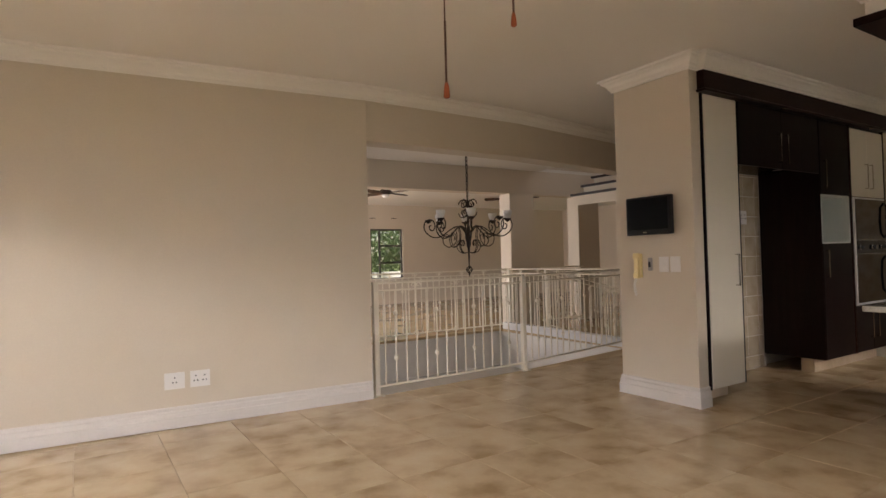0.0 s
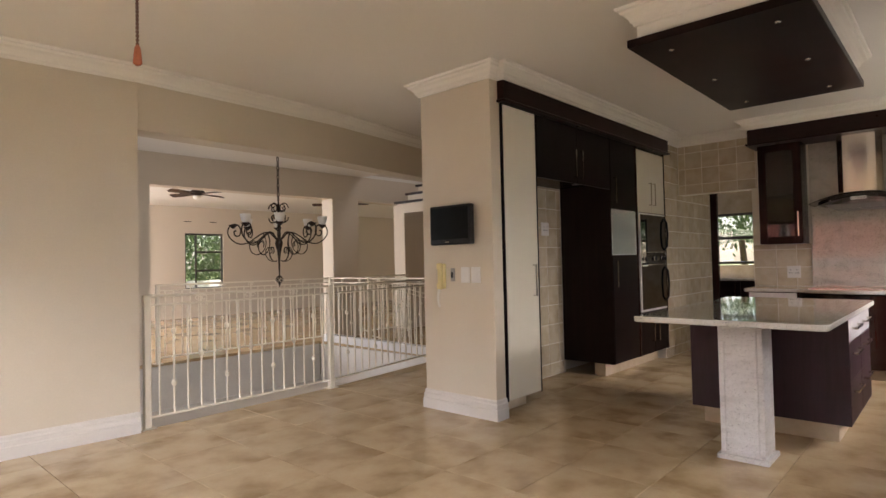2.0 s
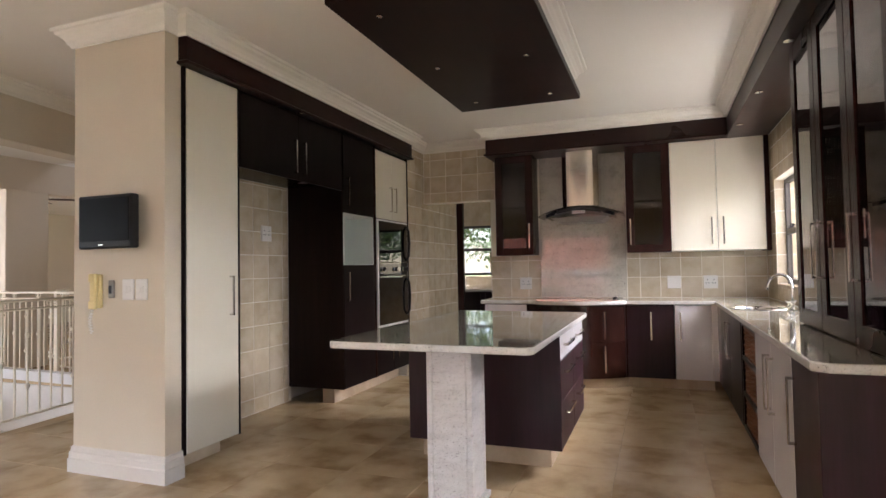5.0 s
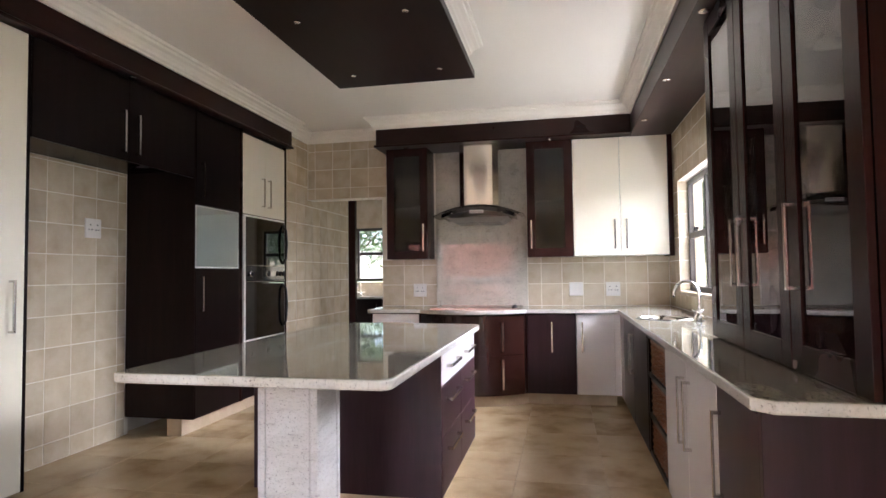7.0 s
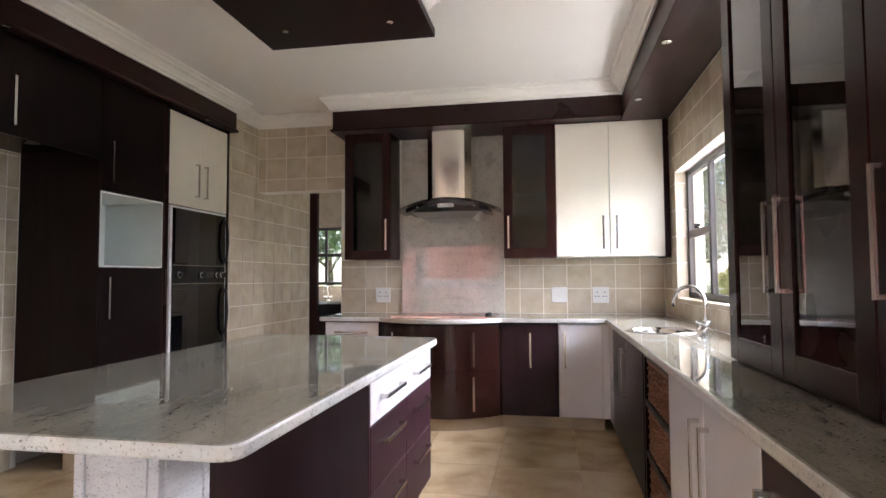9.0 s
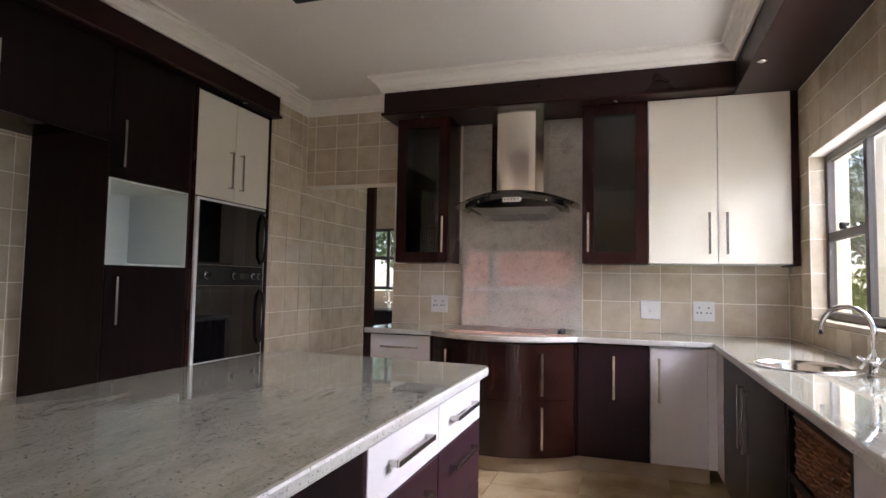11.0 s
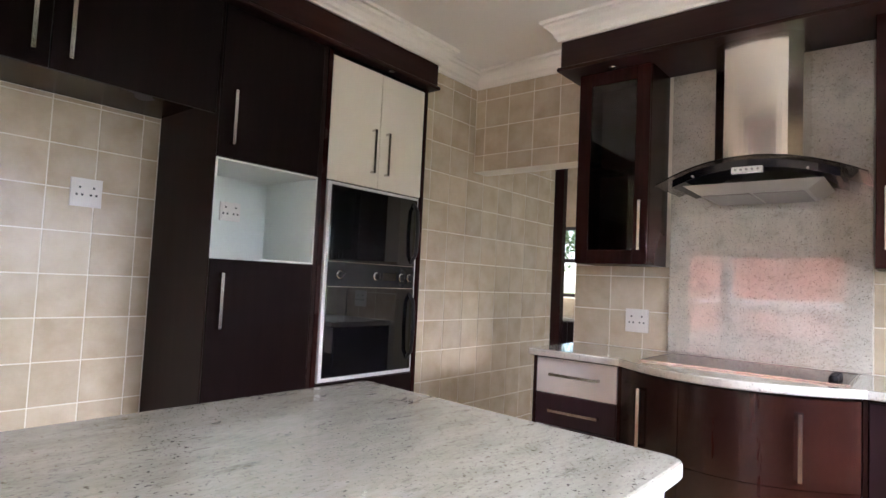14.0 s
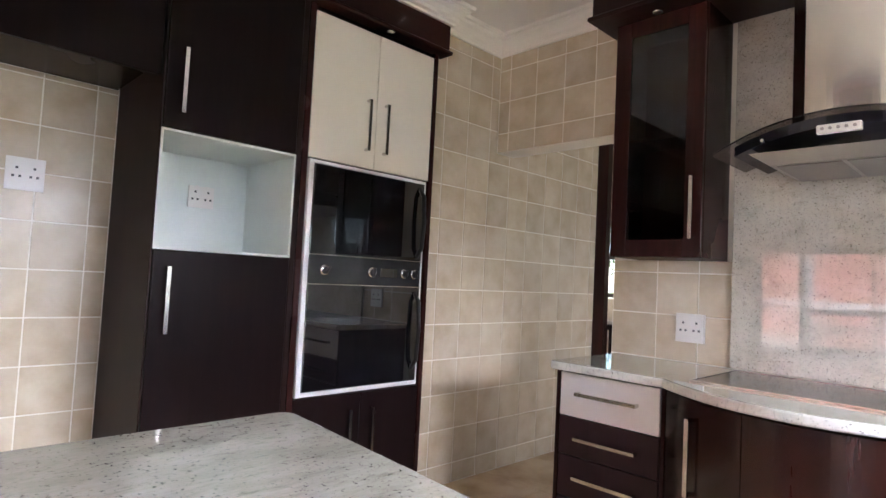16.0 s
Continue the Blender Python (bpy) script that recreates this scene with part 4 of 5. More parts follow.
def basket(z0, z1):
    k = thing("wicker_basket", (6.93, -0.5, z0), "brown woven wicker drawer basket", "basket", "wicker baskets")
    x0, x1, y0, y1 = 6.655, 7.205, -0.78, -0.315
    ribs, weave = [], []
    n = 13
    for i in range(n + 1):
        x = x0 + (x1 - x0) * i / n
        ribs.append(rod((x, y1, z0), (x, y1, z1), 0.006, 6))
    rows = 9
    for r in range(rows):
        z = z0 + (z1 - z0) * (r + 0.5) / rows
        pts = [(x0 + (x1 - x0) * i / (2 * n), y1 + 0.008 * (1 if (i // 2 + r) % 2 else -1) * (i % 2), z + 0.003 * math.sin(i * 2.1 + r)) for i in range(2 * n + 1)]
        weave.append(tube(pts, 0.0095, 5))
    part("frame", join(*ribs, tube([(x0, y1, z1), (x1, y1, z1)], 0.014, 8), tube([(x0, y1, z0 + 0.01), (x1, y1, z0 + 0.01)], 0.011, 8)), M_WICK, k, "cane frame")
    part("weave", join(*weave, solid(x0, x1, y0, y1 - 0.012, z0, z0 + 0.012), solid(x0, x0 + 0.012, y0, y1 - 0.012, z0 + 0.012, z1), solid(x1 - 0.012, x1, y0, y1 - 0.012, z0 + 0.012, z1), solid(x0 + 0.012, x1 - 0.012, y1 - 0.03, y1 - 0.014, z0 + 0.012, z1)), M_WICK, k, "woven wicker sides")
for z0, z1 in ((0.137, 0.325), (0.377, 0.58), (0.632, 0.828)):
    basket(z0, z1)
u = run_unit("base_unit", 5.555, 6.598, "white gloss double base unit", M_NICHE)
for a, b, hx in ((6.062, 6.597, 6.12), (5.556, 6.060, 6.0)):
    bar_handle(front(u, "door", (a, b), RY, (0.108, 0.868), M_WHITE, "+y", label="white gloss door"), (hx, RY, 0.645), 0.30, (0, 1, 0))
u = run_unit("base_unit", 5.105, 5.553, "plum-black end base unit", M_PLUM)
bar_handle(front(u, "door", (5.106, 5.552), RY, (0.108, 0.868), M_PLUM, "+y"), (5.505, RY, 0.635), 0.30, (0, 1, 0))
part("end_panel", solid(5.075, 5.103, WY + 0.004, RY + 0.002, 0.02, 0.879, 0.002), M_PLUM, u, "plum-black end panel")
structure("plinth_window", solid(5.11, BX + 0.059, RY - 0.075, RY - 0.06, 0.0, 0.103), M_PLINTH, "beige tiled plinth under the base units", "plinth")

# glass-fronted dresser on the counter
u = thing("glass_cabinet", (5.85, -0.7, 0.92), "dark mahogany glass-fronted cabinet standing on the worktop", "cabinet")
GY, G0, G1 = -0.545, 5.02, 6.65
carcass(u, G0, G1, WY + 0.004, GY - 0.024, 0.922, 2.62, "+y", M_WOOD, 0.022)
for z in (1.47, 2.02):
    part("shelf", solid(G0 + 0.023, G1 - 0.023, WY + 0.03, GY - 0.05, z, z + 0.016), M_WOOD, u)
for a, b, hx in ((6.111, 6.65, 6.155), (5.566, 6.109, 6.055), (5.022, 5.564, 5.505)):
    d = glass_front(u, (a, b), GY, (0.925, 2.618), "+y", 0.095)
    bar_handle(d, (hx, GY, 1.355), 0.30, (0, 1, 0))

# sink and tap
s = thing("sink", (SINK.x, SINK.y, 0.74), "round stainless steel sink set in the worktop", "sink")
prof = [(0.225, 0.9225), (0.222, 0.926), (0.200, 0.924), (0.193, 0.905), (0.185, 0.80), (0.165, 0.765), (0.03, 0.758), (0.03, 0.752), (0.175, 0.757), (0.198, 0.795), (0.203, 0.9)]
bm = bmesh.new()
rings = [[bm.verts.new((SINK.x + r * math.cos(2 * math.pi * i / 40), SINK.y + r * math.sin(2 * math.pi * i / 40), z)) for i in range(40)] for r, z in prof]
for a, b in zip(rings, rings[1:]):
    for i in range(40):
        bm.faces.new((a[i], a[(i + 1) % 40], b[(i + 1) % 40], b[i]))
bmesh.ops.recalc_face_normals(bm, faces=bm.faces[:])
part("bowl", bm, M_STEEL, s, "", True)
part("drain", lathe([(0.04, 0.759), (0.036, 0.764), (0.012, 0.760)], (SINK.x, SINK.y, 0), 18), M_CHROME, s, "", True)
TAP = Vector((7.70, -0.715))
s = thing("tap", (TAP.x, TAP.y, 0.92), "chrome swan-neck mixer tap with cross handles", "tap")
part("base", lathe([(0.030, 0.9205), (0.030, 0.93), (0.022, 0.94), (0.020, 0.985), (0.014, 0.995)], (TAP.x, TAP.y, 0), 20), M_CHROME, s, "", True)
dv = (SINK - TAP).normalized()
arch = [(TAP.x + dv.x * (0.11 - 0.11 * math.cos(a)) * k, TAP.y + dv.y * (0.11 - 0.11 * math.cos(a)) * k, 1.09 + 0.11 * math.sin(a)) for a, k in [(math.pi * i / 14, 1.0) for i in range(14)]]
part("spout", tube([(TAP.x, TAP.y, 0.98), (TAP.x, TAP.y, 1.04), *arch, (TAP.x + dv.x * 0.222, TAP.y + dv.y * 0.222, 1.075)], 0.0115, 12), M_CHROME, s, "", True)
for sx in (-1, 1):
    c = Vector((TAP.x + sx * 0.055, TAP.y + 0.01, 0.972))
    part("cross_handle", join(rod((TAP.x, TAP.y, 0.965), c, 0.010, 10), *[rod(c + Vector((0.012 * sx, math.cos(a) * 0.036, math.sin(a) * 0.036)), c + Vector((0.012 * sx, -math.cos(a) * 0.036, -math.sin(a) * 0.036)), 0.0075, 8) for a in (0.6, 2.17)]), M_CHROME, s, "", True)

# ---- island ----
def island_outline(r=0.055):
    """The top's corners, slightly out of square, rounded."""
    cs = [Vector(p) for p in ((7.43, 1.95), (5.20, 1.92), (5.19, 0.815), (7.34, 0.81))]
    out = []
    for i, p in enumerate(cs):
        a, b = (cs[i - 1] - p).normalized() * r, (cs[(i + 1) % 4] - p).normalized() * r
        out += [tuple(p + a * (1 - s) ** 2 + b * s ** 2) for s in [k / 6 for k in range(7)]]
    return out



isl = thing("island", (6.75, 1.36, 0), "plum-black kitchen island with white top drawers", "island")
IX0, IX1, IY0, IY1 = 6.20, 7.31, 0.850, 1.88
part("body", solid(IX0, IX1, IY0 + 0.022, IY1, 0.145, 0.879, 0.002), M_PLUM, isl)
part("plinth", solid(IX0 + 0.10, IX1 - 0.08, IY0 + 0.09, IY1 - 0.05, 0.0, 0.144), M_PLINTH, isl, "beige tiled plinth")
part("end_board", solid(IX0 - 0.022, IX0 - 0.001, IY0, IY1, 0.145, 0.879, 0.002), M_PLUM, isl)
for a, b in ((IX0 + 0.002, 6.755), (6.757, IX1 - 0.002)):
    for z0, z1, mt in ((0.700, 0.872, M_WHITE), (0.442, 0.698, M_PLUM), (0.148, 0.440, M_PLUM)):
        d = front(isl, "drawer_front", (a, b), IY0, (z0, z1), mt, "-y", label="white gloss drawer front" if mt is M_WHITE else "")
        bar_handle(d, ((a + b) / 2, IY0, z1 - 0.082), 0.30, (0, -1, 0), False)
it = thing("island_worktop", (6.2, 1.36, 0.88), "pale polished granite island worktop with rounded corners", "worktop")
edge_faces(part("slab", slab(island_outline(), 0.881, 0.92, 0.009, 2), M_GRAN, it), M_EDGE)
lg = thing("granite_support", (5.61, 1.385, 0), "pale granite-clad pier on a stepped base under the worktop", "pier")
LX0, LX1, LY0, LY1 = 5.49, 5.73, 1.210, 1.470
part("core", solid(LX0 + 0.008, LX1 - 0.008, LY0 + 0.008, LY1 - 0.008, 0.03, 0.880), M_LEG, lg)
for a, b in ((LY0, LY0 + 0.032), (LY1 - 0.032, LY1)):
    part("edge_strip", solid(LX0, LX0 + 0.03, a, b, 0.03, 0.880, 0.003), M_LEG, lg)
    part("edge_strip", solid(LX1 - 0.03, LX1, a, b, 0.03, 0.880, 0.003), M_LEG, lg)
part("face_panel", solid(LX0 + 0.002, LX0 + 0.0075, LY0 + 0.036, LY1 - 0.036, 0.05, 0.878, 0.002), M_LEG, lg)
part("side_panel", solid(LX0 + 0.034, LX1 - 0.034, LY0 + 0.002, LY0 + 0.0075, 0.05, 0.878, 0.002), M_LEG, lg)
part("base", solid(LX0 - 0.022, LX1 + 0.022, LY0 - 0.022, LY1 + 0.022, 0.0, 0.032, 0.004), M_LEG, lg)

# suspended ceiling panel over the island
u = thing("ceiling_panel", (6.23, 1.34, 2.68), "dark wooden ceiling panel with downlights and white cornice", "ceiling panel")
PX0, PX1, PY0, PY1 = 5.11, 7.365, 0.825, 1.855
part("board", solid(PX0, PX1, PY0, PY1, 2.68, 2.732, 0.003), M_PANEL, u)
part("box", solid(PX0 + 0.05, PX1 - 0.05, PY0 + 0.05, PY1 - 0.05, 2.733, CEIL - 0.001), M_CROWN, u)
C = 0.05
part("cornice", moulding([(PX0 + C, PY0 + C), (PX0 + C, PY1 - C), (PX1 - C, PY1 - C), (PX1 - C, PY0 + C)][::-1], CROWN, CEIL - 0.1225, True), M_CROWN, u, "white plaster cornice")
for x in (5.34, 6.225, 7.115):
    for y in (1.03, 1.65):
        part("downlight", lathe([(0.019, 2.68), (0.019, 2.675), (0.012, 2.672)], (x, y, 0), 16), M_CHROME, u, "small chrome downlight", True)

# ---- sockets, switches, television, intercom ----
def socket(c, out, w=0.146, hgt=0.146, holes=2, group="wall sockets"):
    o = Vector(out)
    s = o.cross(Vector((0, 0, 1)))
    up = Vector((0, 0, 1))
    c = Vector(c)
    k = thing("wall_socket", c, "white double wall socket", "socket", group)
    part("plate", oriented(c + o * 0.005, o, up, s, 0.005, hgt / 2, w / 2), M_WPLAST, k)
    part("face", oriented(c + o * 0.0115, o, up, s, 0.0015, hgt / 2 - 0.014, w / 2 - 0.010), M_WPLAST, k)
    for j in range(holes):
        off = (j - (holes - 1) / 2) * 0.066
        for du, ds in ((0.026, 0), (-0.012, -0.013), (-0.012, 0.013)):
            part("pin_hole", oriented(c + o * 0.0135 + s * (off + ds) + up * du, o, up, s, 0.0012, 0.005, 0.005), M_HOLE, k)
    if holes:
        for j in (-1, 1):
            part("rocker", oriented(c + o * 0.0145 + s * (j * 0.028) + up * 0.052, o, up, s, 0.002, 0.006, 0.010), M_WPLAST, k)
    return k


TF = WX - 0.006
socket((TF, 1.80, 1.095), (-1, 0, 0))
socket((TF, -0.285, 1.095), (-1, 0, 0))
sw = thing("wall_switch", (TF, 0.09, 1.095), "white isolator switch plate", "switch")
part("plate", solid(TF - 0.010, TF, 0.02, 0.165, 1.025, 1.168, 0.003), M_WPLAST, sw)
part("rocker", solid(TF - 0.015, TF - 0.0105, 0.08, 0.10, 1.08, 1.11, 0.002), M_WPLAST, sw)
socket((7.070, 3.744, 1.655), (0, -1, 0))
socket((7.80, 3.609, 1.64), (0, -1, 0), 0.13, 0.11, 2)


def on_living(x, z):
    y = LIV_L.y + (x - LIV_L.x) * LIV_D.y / LIV_D.x
    return (x, y - 0.001, z)


socket(on_living(1.615, 0.375), (LIV_N.x, LIV_N.y, 0), 0.15, 0.13, 1)
socket(on_living(1.805, 0.375), (LIV_N.x, LIV_N.y, 0), 0.15, 0.13, 2)

PXF = 5.288
tv = thing("television", (5.21, 3.49, 1.46), "small black flat television hung on the wall end", "television")
part("case", solid(5.165, 5.225, 3.265, 3.722, 1.455, 1.792, 0.012, 2), M_BPLAST, tv)
part("screen", solid(5.161, 5.166, 3.285, 3.702, 1.500, 1.772, 0.001), M_SCREEN, tv, "dark screen")
part("logo_bar", solid(5.161, 5.1655, 3.50, 3.54, 1.474, 1.482), M_HANDLE, tv)
part("bracket", join(solid(5.226, 5.287, 3.455, 3.525, 1.57, 1.70, 0.003), solid(5.275, 5.287, 3.395, 3.585, 1.54, 1.73, 0.002)), M_BPLAST, tv)
ic = thing("intercom_handset", (5.26, 3.69, 1.2), "aged yellow intercom handset on the wall end", "intercom")
part("base", solid(5.262, PXF, 3.648, 3.728, 1.075, 1.295, 0.010, 2), M_YPLAST, ic)
part("receiver", join(solid(5.236, 5.262, 3.664, 3.714, 1.08, 1.29, 0.010, 2), solid(5.230, 5.258, 3.658, 3.720, 1.245, 1.30, 0.010, 2), solid(5.230, 5.258, 3.658, 3.720, 1.07, 1.125, 0.010, 2)), M_YPLAST, ic)
cord = [(5.245 + 0.008 * math.cos(i * 0.9), 3.695 + 0.012 * math.sin(i * 0.9) + 0.02 * math.sin(i / 60 * math.pi), 1.075 - 0.16 * i / 60) for i in range(61)]
part("cord", tube(cord, 0.004, 5), M_WPLAST, ic, "white coiled cord")
k = thing("gate_button", (PXF, 3.56, 1.2), "grey gate opener button on the wall end", "switch")
part("plate", solid(PXF - 0.016, PXF, 3.545, 3.590, 1.140, 1.255, 0.005), M_GPLAST, k)
part("button", solid(PXF - 0.022, PXF - 0.0165, 3.555, 3.580, 1.17, 1.22, 0.003), M_BPLAST, k)
for y in (3.425, 3.312):
    k = thing("light_switch", (PXF, y, 1.19), "white light switch plate on the wall end", "switch", "light switches")
    part("plate", solid(PXF - 0.010, PXF, y - 0.049, y + 0.049, 1.128, 1.262, 0.003), M_WPLAST, k)
    for j in (-0.014, 0.014):
        part("rocker", solid(PXF - 0.014, PXF - 0.0105, y + j - 0.010, y + j + 0.010, 1.175, 1.215, 0.002), M_WPLAST, k)

# ceiling pull cords of the living fan
for x, y, zb in ((2.155, 2.04, 1.90), (2.52, 2.07, 2.255)):
    p = thing("pull_cord", (x, y, CEIL), "brown pull cord with a turned orange wood toggle", "pull cord", "fan pull cords")
    part("cord", rod((x, y, zb + 0.06), (x, y, CEIL), 0.0028, 6), M_CORD, p)
    part("beads", join(*[rod((x, y, zb + 0.06 + i * 0.012), (x, y, zb + 0.066 + i * 0.012), 0.005, 6) for i in range(20)]), M_CORD, p)
    part("toggle", lathe([(0.004, zb + 0.062), (0.009, zb + 0.05), (0.012, zb + 0.02), (0.013, zb + 0.006), (0.007, zb), ], (x, y, 0), 12), M_PULL, p, "turned orange wood toggle", True)

# ---- railings ----
def railing(a, b, label, posts=(True, True), z=0.0, top=1.08, drop=0.0, step=0.118):
    """Steel balustrade from a to b on plan; drop: how far it falls along its way."""
    a, b = Vector(a), Vector(b)
    L = (b - a).length
    d = (b - a) / L
    r = thing("railing", ((a.x + b.x) / 2, (a.y + b.y) / 2, z), label, "railing", "hall railings")
    def at(s, h):
        p = a + d * s
        return Vector((p.x, p.y, z + h - drop * s / L))
    for s, keep in ((0.02, posts[0]), (L - 0.02, posts[1])):
        if keep:
            p = at(s, 0)
            part("post", join(solid(p.x - 0.026, p.x + 0.026, p.y - 0.026, p.y + 0.026, p.z, p.z + top + 0.01, 0.003), solid(p.x - 0.055, p.x + 0.055, p.y - 0.055, p.y + 0.055, p.z, p.z + 0.008, 0.002)), M_RAIL, r)
    for h, rr in ((top, 0.013), (top - 0.075, 0.010), (0.085, 0.012)):
        part("rail", rod(at(0.03, h), at(L - 0.03, h), rr, 8), M_RAIL, r)
    n = int(L / step)
    for i in range(1, n):
        s = L * i / n
        hi = top - 0.075
        bms = [rod(at(s, 0.085), at(s, hi if i % 4 else top), 0.0088, 6)]
        for kz in ([0.34, 0.78] if i % 4 == 2 else [0.56] if i % 4 == 0 else []):
            p = at(s, 0)
            bms.append(lathe([(0.006, p.z + kz - 0.03), (0.020, p.z + kz - 0.014), (0.023, p.z + kz), (0.020, p.z + kz + 0.014), (0.006, p.z + kz + 0.03)], (p.x, p.y, 0), 8))
        part("baluster", join(*bms), M_RAIL, r)
        if i % 4 == 0:
            for sg in (-1, 1):
                c = s + sg * 0.030
                part("scroll", tube([at(c + 0.026 * math.cos(t) * (1 - t / 9), hi + 0.038 + 0.026 * math.sin(t) * (1 - t / 9)) for t in [j * 0.5 for j in range(13)]], 0.0045, 5), M_RAIL, r)
    return r


railing((3.36, 5.26), (5.28, 5.305), "cream steel balustrade with knuckled bars along the stairwell")
railing((5.28, 5.305), (7.42, 5.67), "cream steel balustrade running on from the middle post", (False, True))
railing((7.50, 5.70), (7.62, 8.46), "cream steel balustrade across the stairwell end", (False, True))
railing((4.72, 8.50), (7.80, 8.50), "cream steel balustrade in front of the far room", (True, False))
railing((8.38, 8.45), (9.56, 8.45), "cream steel balustrade between the columns", (False, False))
railing((8.0, 7.9), (9.7, 7.2), "cream steel balustrade falling beside the stairs", (True, True), 0.0, 1.08, 0.55)
structure("trim_kerb", skew_wall((7.46, 5.66), (7.60, 8.5), 0.12, 0.001, 0.12), M_STUCCO, "white stairwell kerb", "kerb")

# stairs going up
st = thing("staircase", (9.6, 7.4, 0), "white plastered staircase with dark treads", "staircase")
for i in range(9):
    z = 2.35 + i * 0.175
    x = 8.45 + i * 0.27
    part("tread", solid(x - 0.03, x + 0.29, 6.55, 7.65, z, z + 0.04, 0.006), M_TREAD, st, "dark wooden tread")
prof = [(8.45, 2.18)] + [p for i in range(9) for p in ((8.45 + i * 0.27, 2.348 + i * 0.175), (8.72 + i * 0.27, 2.348 + i * 0.175))] + [(10.88, 3.55)]
bm = bmesh.new()
f = bm.faces.new([bm.verts.new((x, 6.6, z)) for x, z in prof])
for v in bmesh.ops.extrude_face_region(bm, geom=[f])["geom"]:
    if isinstance(v, bmesh.types.BMVert):
        v.co.y = 7.6
bmesh.ops.recalc_face_normals(bm, faces=bm.faces[:])
part("flight", bm, M_HALL, st, "white plastered flight")
part("pier", solid(9.15, 9.4, 6.95, 7.25, 0.0, 2.60), M_HALL, st)

def smooth(points, k=4):
    """Points of a soft curve through the given ones."""
    ps = [Vector(p) for p in points]
    ps = [ps[0] * 2 - ps[1]] + ps + [ps[-1] * 2 - ps[-2]]
    out = []
    for a, b, c, d in zip(ps, ps[1:], ps[2:], ps[3:]):
        for i in range(k):
            t = i / k
            out.append(0.5 * (2 * b + (c - a) * t + (2 * a - 5 * b + 4 * c - d) * t * t + (3 * b - a - 3 * c + d) * t ** 3))
    return out + [ps[-2]]


# ---- chandelier ----
CH = Vector((5.63, 6.87, 0))
c = thing("chandelier", (CH.x, CH.y, CEIL), "dark wrought-iron scrolled chandelier with frosted cups", "chandelier")
part("stem", lathe([(0.006, 1.16), (0.011, 1.28), (0.014, 1.40), (0.026, 1.50), (0.050, 1.60), (0.044, 1.64), (0.020, 1.68), (0.015, 1.78), (0.022, 1.82), (0.014, 1.86), (0.016, 2.1), (0.008, 2.16)], CH, 14), M_IRON, c, "", True)
part("finial", join(*[tube([(CH.x + 0.045 * math.sin(math.pi * j / 8) * math.cos(a + j * 0.35), CH.y + 0.045 * math.sin(math.pi * j / 8) * math.sin(a + j * 0.35), 1.19 - 0.11 * j / 8) for j in range(9)], 0.006, 5) for a in [k * math.pi / 3 for k in range(6)]], lathe([(0.018, 1.08), (0.008, 1.06), (0.003, 1.04)], CH, 8)), M_IRON, c)
links = []
for i in range(15):
    z0 = 2.15 + i * 0.0575
    ax = Vector((1, 0, 0)) if i % 2 else Vector((0, 1, 0))
    links.append(tube([CH + ax * (0.015 * math.cos(t)) + Vector((0, 0, z0 + 0.036 + 0.036 * math.sin(t))) for t in [k * math.pi / 5 for k in range(11)]], 0.0062, 5))
part("chain", join(*links), M_IRON, c)
part("ceiling_rose", lathe([(0.07, CEIL - 0.001), (0.065, CEIL - 0.02), (0.02, CEIL - 0.035)], CH, 16), M_IRON, c, "", True)
for q in range(4):
    a = q * math.pi / 2 + 0.4
    o = Vector((math.cos(a), math.sin(a), 0))
    part("top_scroll", join(*[tube([CH + o * (0.075 + sgn_r * math.cos(t)) + Vector((0, 0, zc + sgn_r * math.sin(t) * fl)) for t, sgn_r in [(j * 0.55, 0.078 * (1 - j / 18)) for j in range(15)]], 0.0075, 5) for zc, fl in ((2.06, 1), (1.94, -1))]), M_IRON, c)
for q in range(8):
    a = q * math.pi / 4 + 0.25
    o = Vector((math.cos(a), math.sin(a), 0))
    def P(r, z):
        return CH + o * (r * 0.80) + Vector((0, 0, z + 0.04))
    arm = [P(0.05, 1.62), P(0.14, 1.70), P(0.24, 1.70), P(0.36, 1.64), P(0.48, 1.575), P(0.60, 1.56), P(0.70, 1.60), P(0.775, 1.68), P(0.765, 1.77), P(0.69, 1.815), P(0.61, 1.79), P(0.585, 1.72), P(0.615, 1.665), P(0.67, 1.67), P(0.685, 1.72), P(0.65, 1.735)]
    low = [P(0.04, 1.34), P(0.10, 1.33), P(0.17, 1.36), P(0.21, 1.43), P(0.19, 1.50), P(0.13, 1.51), P(0.11, 1.46), P(0.14, 1.43)]
    mid = [P(0.24, 1.70), P(0.20, 1.58), P(0.24, 1.47), P(0.34, 1.42), P(0.43, 1.46), P(0.45, 1.55), P(0.39, 1.60), P(0.33, 1.57), P(0.34, 1.52)]
    part("arm", join(tube(smooth(arm), 0.0088, 6), tube(smooth(mid), 0.0062, 5), tube(smooth(low), 0.006, 5)), M_IRON, c, "scrolled iron arm")
    tip = P(0.70, -0.04)
    part("candle_cup", lathe([(0.012, 1.80), (0.05, 1.835), (0.055, 1.845), (0.02, 1.85)], tip, 12), M_IRON, c)
    if q not in (3, 6):
        part("glass_shade", lathe([(0.025, 1.85), (0.048, 1.87), (0.060, 1.91), (0.066, 1.955), (0.061, 1.955), (0.043, 1.88), (0.018, 1.86)], tip, 16), M_FROST, c, "frosted white glass cup", True)

